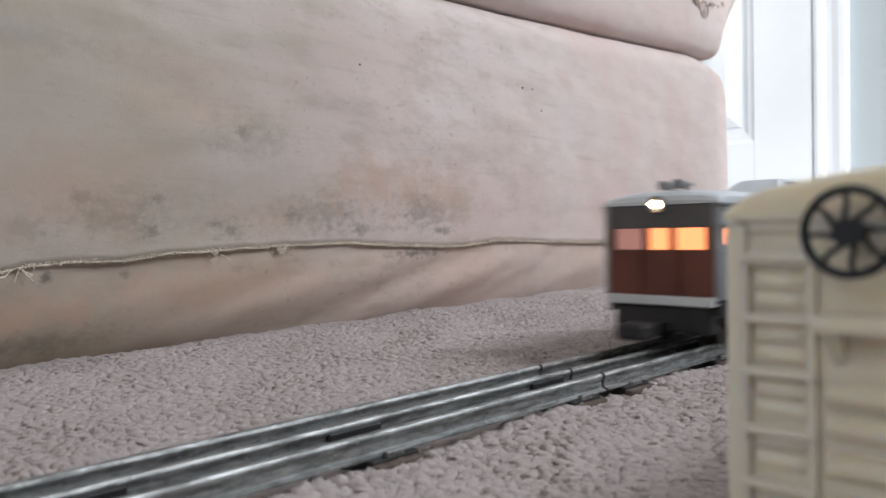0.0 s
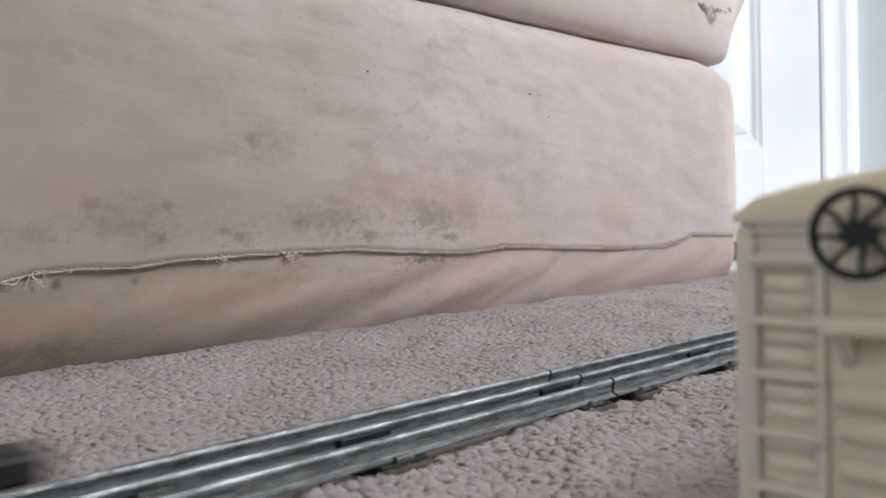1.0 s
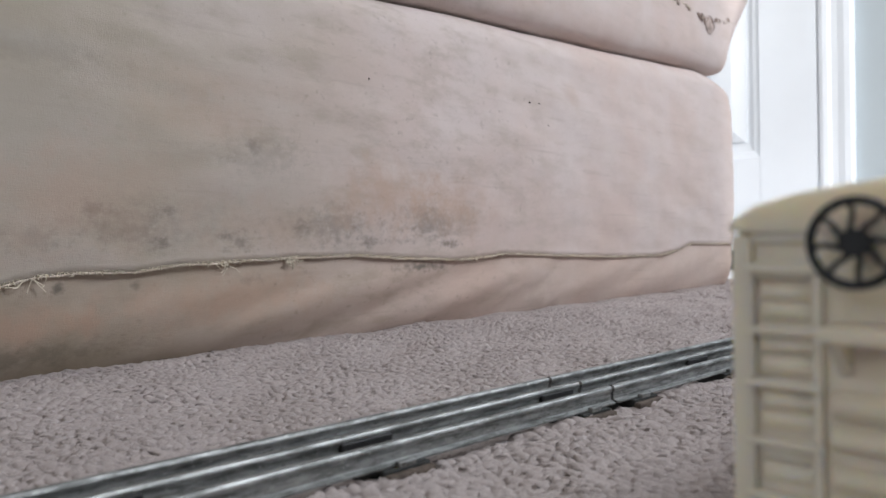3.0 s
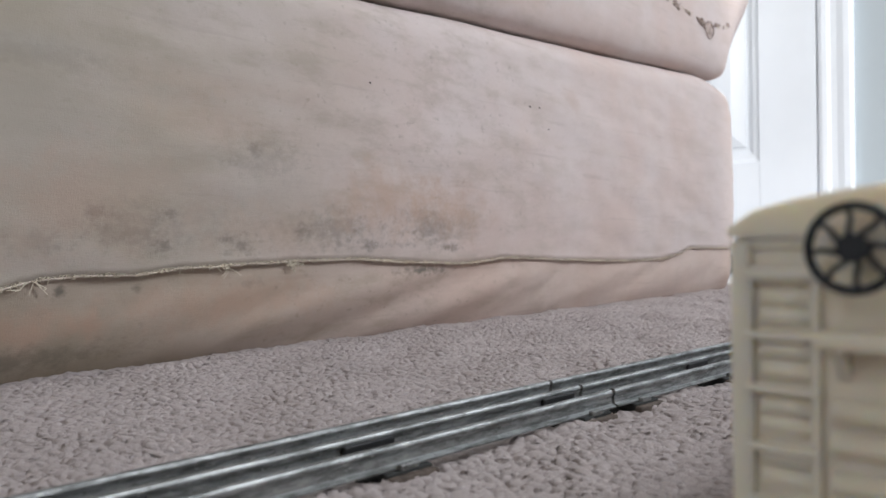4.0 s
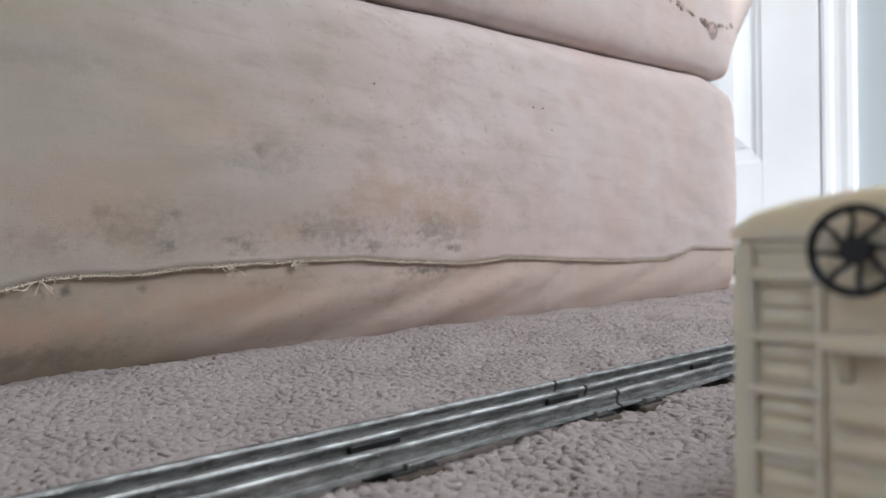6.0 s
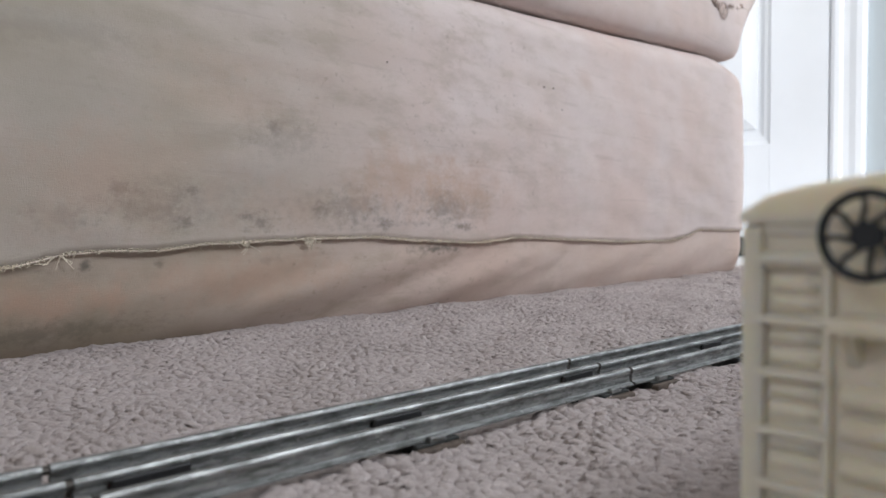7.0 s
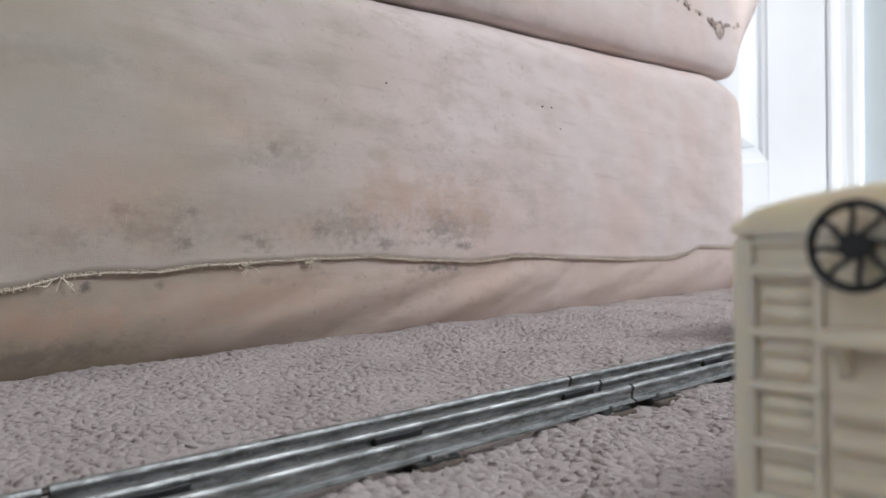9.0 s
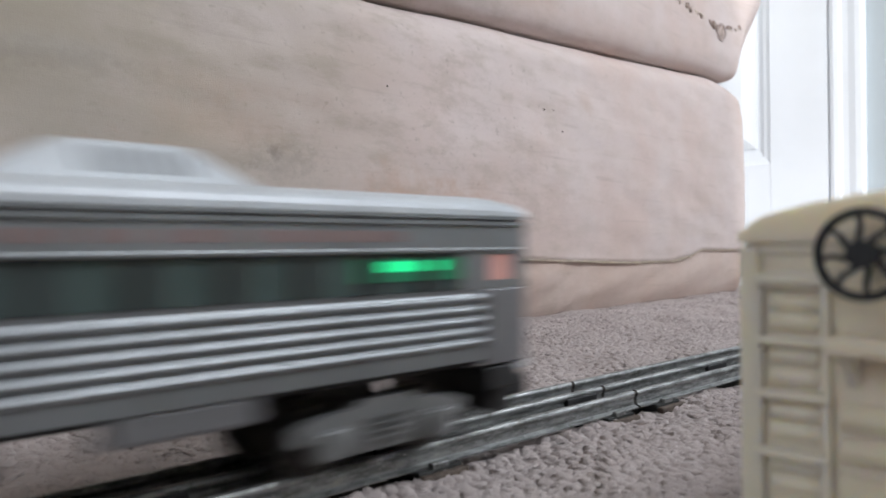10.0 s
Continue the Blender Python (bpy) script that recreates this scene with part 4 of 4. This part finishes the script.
# ---- ivory box car on the siding ----
def boxcar():
    b = root("ivory_box_car", "ivory plastic toy box car with a black brake wheel", "toy train", m=pose(-0.1726, -0.1633, 0))
    # local origin: under the brake wheel; the end wall lies a little behind it
    x0, x1 = 0.0058, 0.240
    yl, yr = 0.0180, -0.0415   # side faces
    z0, ze = 0.0215, 0.0731
    part("body", box(B(), x0, x1, yr, yl, z0, ze, 0.0006), mat_ivory, b)
    # roof: shallow curve with a small overhang
    bm = B()
    yc, hw = (yl + yr) / 2, (yl - yr) / 2 + 0.0004
    prof = [(yc - hw, ze - 0.0008), (yc - hw, ze + 0.0006)]
    for i in range(1, 16):
        u = -1 + 2 * i / 16
        prof.append((yc + hw * u, ze + 0.0010 + 0.0014 * (1 - abs(u) ** 14) + 0.0036 * (1 - abs(u) ** 1.9)))
    prof += [(yc + hw, ze + 0.0006), (yc + hw, ze - 0.0008)]
    sweep(bm, prof, [(x0 - 0.0016, 0, 0), (0.12, 0, 0), (x1 + 0.0016, 0, 0)])
    roof = part("roof", bm, mat_ivory, b, "ivory curved roof")
    for k in range(8):
        x = x0 + 0.004 + k * (x1 - x0 - 0.008) / 7
        bm = sweep(B(), [(y, z + 0.0007) for y, z in prof[1:-1]] + [(y, z - 0.0005) for y, z in prof[1:-1][::-1]], [(x - 0.0009, 0, 0), (x + 0.0009, 0, 0)])
        part("roof_rib", bm, mat_ivory, roof)
    part("roof_walk", box(B(), x0 - 0.003, x1 + 0.003, yc - 0.005, yc + 0.005, ze + 0.0074, ze + 0.0086, 0.0003), mat_ivory, roof)
    for x in (0.02, 0.09, 0.16, 0.225):
        part("walk_bracket", box(B(), x - 0.001, x + 0.001, yc - 0.004, yc + 0.004, ze + 0.005, ze + 0.0075), mat_ivory, roof)
    # corner posts and top band of the end
    for a, c_ in ((yl - 0.0026, yl + 0.0003), (yr - 0.0003, yr + 0.0022)):
        part("corner_post", box(B(), x0 - 0.0013, x0 + 0.001, a, c_, z0, ze - 0.0012, 0.0004), mat_ivory, b)
    part("end_band", box(B(), x0 - 0.0009, x0 + 0.001, yr + 0.0024, yl - 0.0024, 0.0705, 0.0728, 0.0006), mat_ivory, b)
    part("end_band", box(B(), x0 - 0.0014, x0 + 0.001, yr + 0.0024, yl - 0.0024, 0.0655, 0.0682, 0.0008), mat_ivory, b)
    # pressed ribs across the end
    def rib(ya, yb, z, h, d):
        bm = B()
        ring = []
        n = 9
        for j, (f, y) in enumerate(((0.0, ya), (1.0, ya + 0.0004), (1.0, yb - 0.0004), (0.0, yb))):
            ring.append([])
            for i in range(n):
                a = math.pi * i / (n - 1)
                ring[-1].append(bm.verts.new((x0 - d * math.sin(a) * (0.02 + 0.98 * f), y, z + h / 2 * -math.cos(a) * (0.85 + 0.15 * f))))
        for r0, r1 in zip(ring, ring[1:]):
            for i in range(n - 1):
                bm.faces.new((r0[i], r0[i + 1], r1[i + 1], r1[i]))
        return part("pressed_rib", bm, mat_ivory, b, smooth=True)
    for z in (0.0637, 0.0611, 0.0563, 0.0533, 0.0483, 0.0455, 0.0410, 0.0380, 0.0338, 0.0300, 0.0260):
        rib(0.0070, yl - 0.0036, z, 0.0026, 0.0013)
    for z in (0.0486, 0.0441, 0.0387, 0.0330, 0.0270):
        rib(yr + 0.004, 0.0046, z, 0.0036, 0.0024)
    # ladder: two stiles and flat rungs
    lad = part("ladder", box(B(), x0 - 0.0016, x0 - 0.0002, 0.0150, 0.0157, z0, 0.0672, 0.0002), mat_ivory, b, "moulded ivory end ladder")
    part("stile", box(B(), x0 - 0.0016, x0 - 0.0002, 0.0057, 0.0069, z0, 0.0672, 0.0002), mat_ivory, lad)
    for z in (0.0670, 0.0583, 0.0507, 0.0424, 0.0346, 0.0268):
        part("rung", box(B(), x0 - 0.0024, x0 - 0.0002, 0.0055, 0.0159, z - 0.0006, z + 0.0006, 0.0003), mat_ivory, lad)
    # brake step and its bracket
    stp = part("brake_step", box(B(), x0 - 0.0075, x0 + 0.0005, -0.024, 0.0045, 0.0576, 0.0598, 0.0005), mat_ivory, b, "ivory brake step")
    bm = B()
    v = [bm.verts.new(p_) for p_ in ((x0 - 0.0046, 0.0022, 0.0577), (x0, 0.0022, 0.0577), (x0, 0.0022, 0.0525), (x0 - 0.0046, 0.0040, 0.0577), (x0, 0.0040, 0.0577), (x0, 0.0040, 0.0525))]
    for f in ((0, 1, 2), (5, 4, 3), (0, 3, 4, 1), (1, 4, 5, 2), (2, 5, 3, 0)):
        bm.faces.new([v[i] for i in f])
    part("bracket", bm, mat_ivory, stp)
    # brake wheel
    R = 0.00545
    bm = tube(B(), [(0, R * math.cos(math.pi * i / 20), 0.0706 + R * math.sin(math.pi * i / 20)) for i in range(40)], 0.00062, 8, True)
    bw = part("brake_wheel", bm, mat_brake, b, "black spoked brake wheel", True)
    bm = rod(B(), (-0.0009, 0, 0.0706), (0.0009, 0, 0.0706), 0.00185, 16)
    part("hub", bm, mat_brake, bw)
    part("shaft", rod(B(), (0.0005, 0, 0.0706), (x0, 0, 0.0706), 0.0009, 10), mat_brake, bw)
    for k in range(8):
        bm = B()
        pts = []
        for i in range(7):
            f = i / 6
            a = 2 * math.pi * k / 8 + 0.3 + 0.42 * math.sin(math.pi * f * 0.75)
            r = 0.0012 + (R - 0.0012) * f
            pts.append((0.0003 * math.sin(math.pi * f), r * math.cos(a), 0.0706 + r * math.sin(a)))
        tube(bm, pts, 0.00040, 6)
        part("spoke", bm, mat_brake, bw)
    # side doors and side ladder
    for sy, y in ((1, yl), (-1, yr)):
        a, c_ = sorted((y, y + sy * 0.0014))
        dr = part("side_door", box(B(), 0.095, 0.150, a, c_, 0.026, 0.070, 0.0004), mat_ivory, b)
        a, c_ = sorted((y, y + sy * 0.0022))
        for z in (0.0245, 0.0715):
            part("door_track", box(B(), 0.080, 0.165, a, c_, z - 0.0008, z + 0.0008), mat_ivory, dr)
    part("underframe", box(B(), x0 + 0.001, x1 - 0.001, yr + 0.006, yl - 0.006, 0.0295 - 0.0085, 0.0216), mat_black, b, "black underframe")
    for x in (0.045, 0.200):
        tr = truck(b, 0.0, mat_black, 0.028)
        tr.matrix_basis = Matrix.Translation((x, yc, RAIL_Z))
    bm = B()
    box(bm, x0 - 0.014, x0 + 0.03, yc - 0.004, yc + 0.004, 0.0195, 0.0238, 0.0008)
    box(bm, x0 - 0.022, x0 - 0.010, yc - 0.0072, yc + 0.0072, 0.0175, 0.0258, 0.002)
    part("coupler", bm, mat_black, b, "black knuckle coupler")
    return b


car = boxcar()


# ---- what moves ----
def loop_pose(s):
    """Place on the oval after s metres from the start of the straight by the sofa."""
    straight, bend = 2 * TRACK_CX, math.pi * R_LOOP
    s %= 2 * (straight + bend)
    if s < straight:
        return TRACK_CX - s, 0.0, 0.0
    s -= straight
    if s < bend:
        a = s / R_LOOP
        return -TRACK_CX - R_LOOP * math.sin(a), -R_LOOP + R_LOOP * math.cos(a), a
    s -= bend
    if s < straight:
        return -TRACK_CX + s, -2 * R_LOOP, math.pi
    a = (s - straight) / R_LOOP
    return TRACK_CX + R_LOOP * math.sin(a), -R_LOOP - R_LOOP * math.cos(a), math.pi + a


def motions():
    lap = 2 * (2 * TRACK_CX + math.pi * R_LOOP)
    # metres run along the oval at each time
    run = [(0.0, 0.6819), (0.4, 0.9103), (0.5, 0.9680), (0.6, 1.0300), (0.8, 1.1530), (1.0, 1.2620), (9.4, lap + 0.7397), (9.5, lap + 0.8031),
           (9.6, lap + 0.8656), (9.7, lap + 0.9265), (9.8, lap + 0.9858), (9.9, lap + 1.0468), (10.0, lap + 1.1072)]
    rows = []
    for i in range(101):
        t = i / 10
        x, y, a = loop_pose(lerp(run, t))
        rows.append((t, pose(x, y, RAIL_Z, 0, 0, math.degrees(a))))
    walk(train, rows)
    # the box car is nudged back along its siding
    slide = [(0, -0.1679, -0.1633), (0.5, -0.1670, -0.1626), (1, -0.1681, -0.1627), (1.5, -0.1693, -0.1630), (2, -0.1696, -0.1631), (3.5, -0.1720, -0.1634), (4, -0.1726, -0.1633),
             (4.5, -0.1728, -0.1635), (5, -0.1727, -0.1634), (6.5, -0.1774, -0.1634), (7, -0.1819, -0.1631), (7.5, -0.1837, -0.1626), (8, -0.1828, -0.1627), (8.5, -0.1835, -0.1626),
             (9, -0.1831, -0.1628), (9.5, -0.1834, -0.1630), (10, -0.1806, -0.1613)]
    walk(car, [(t, pose(x, y, 0)) for t, x, y in slide])


motions()
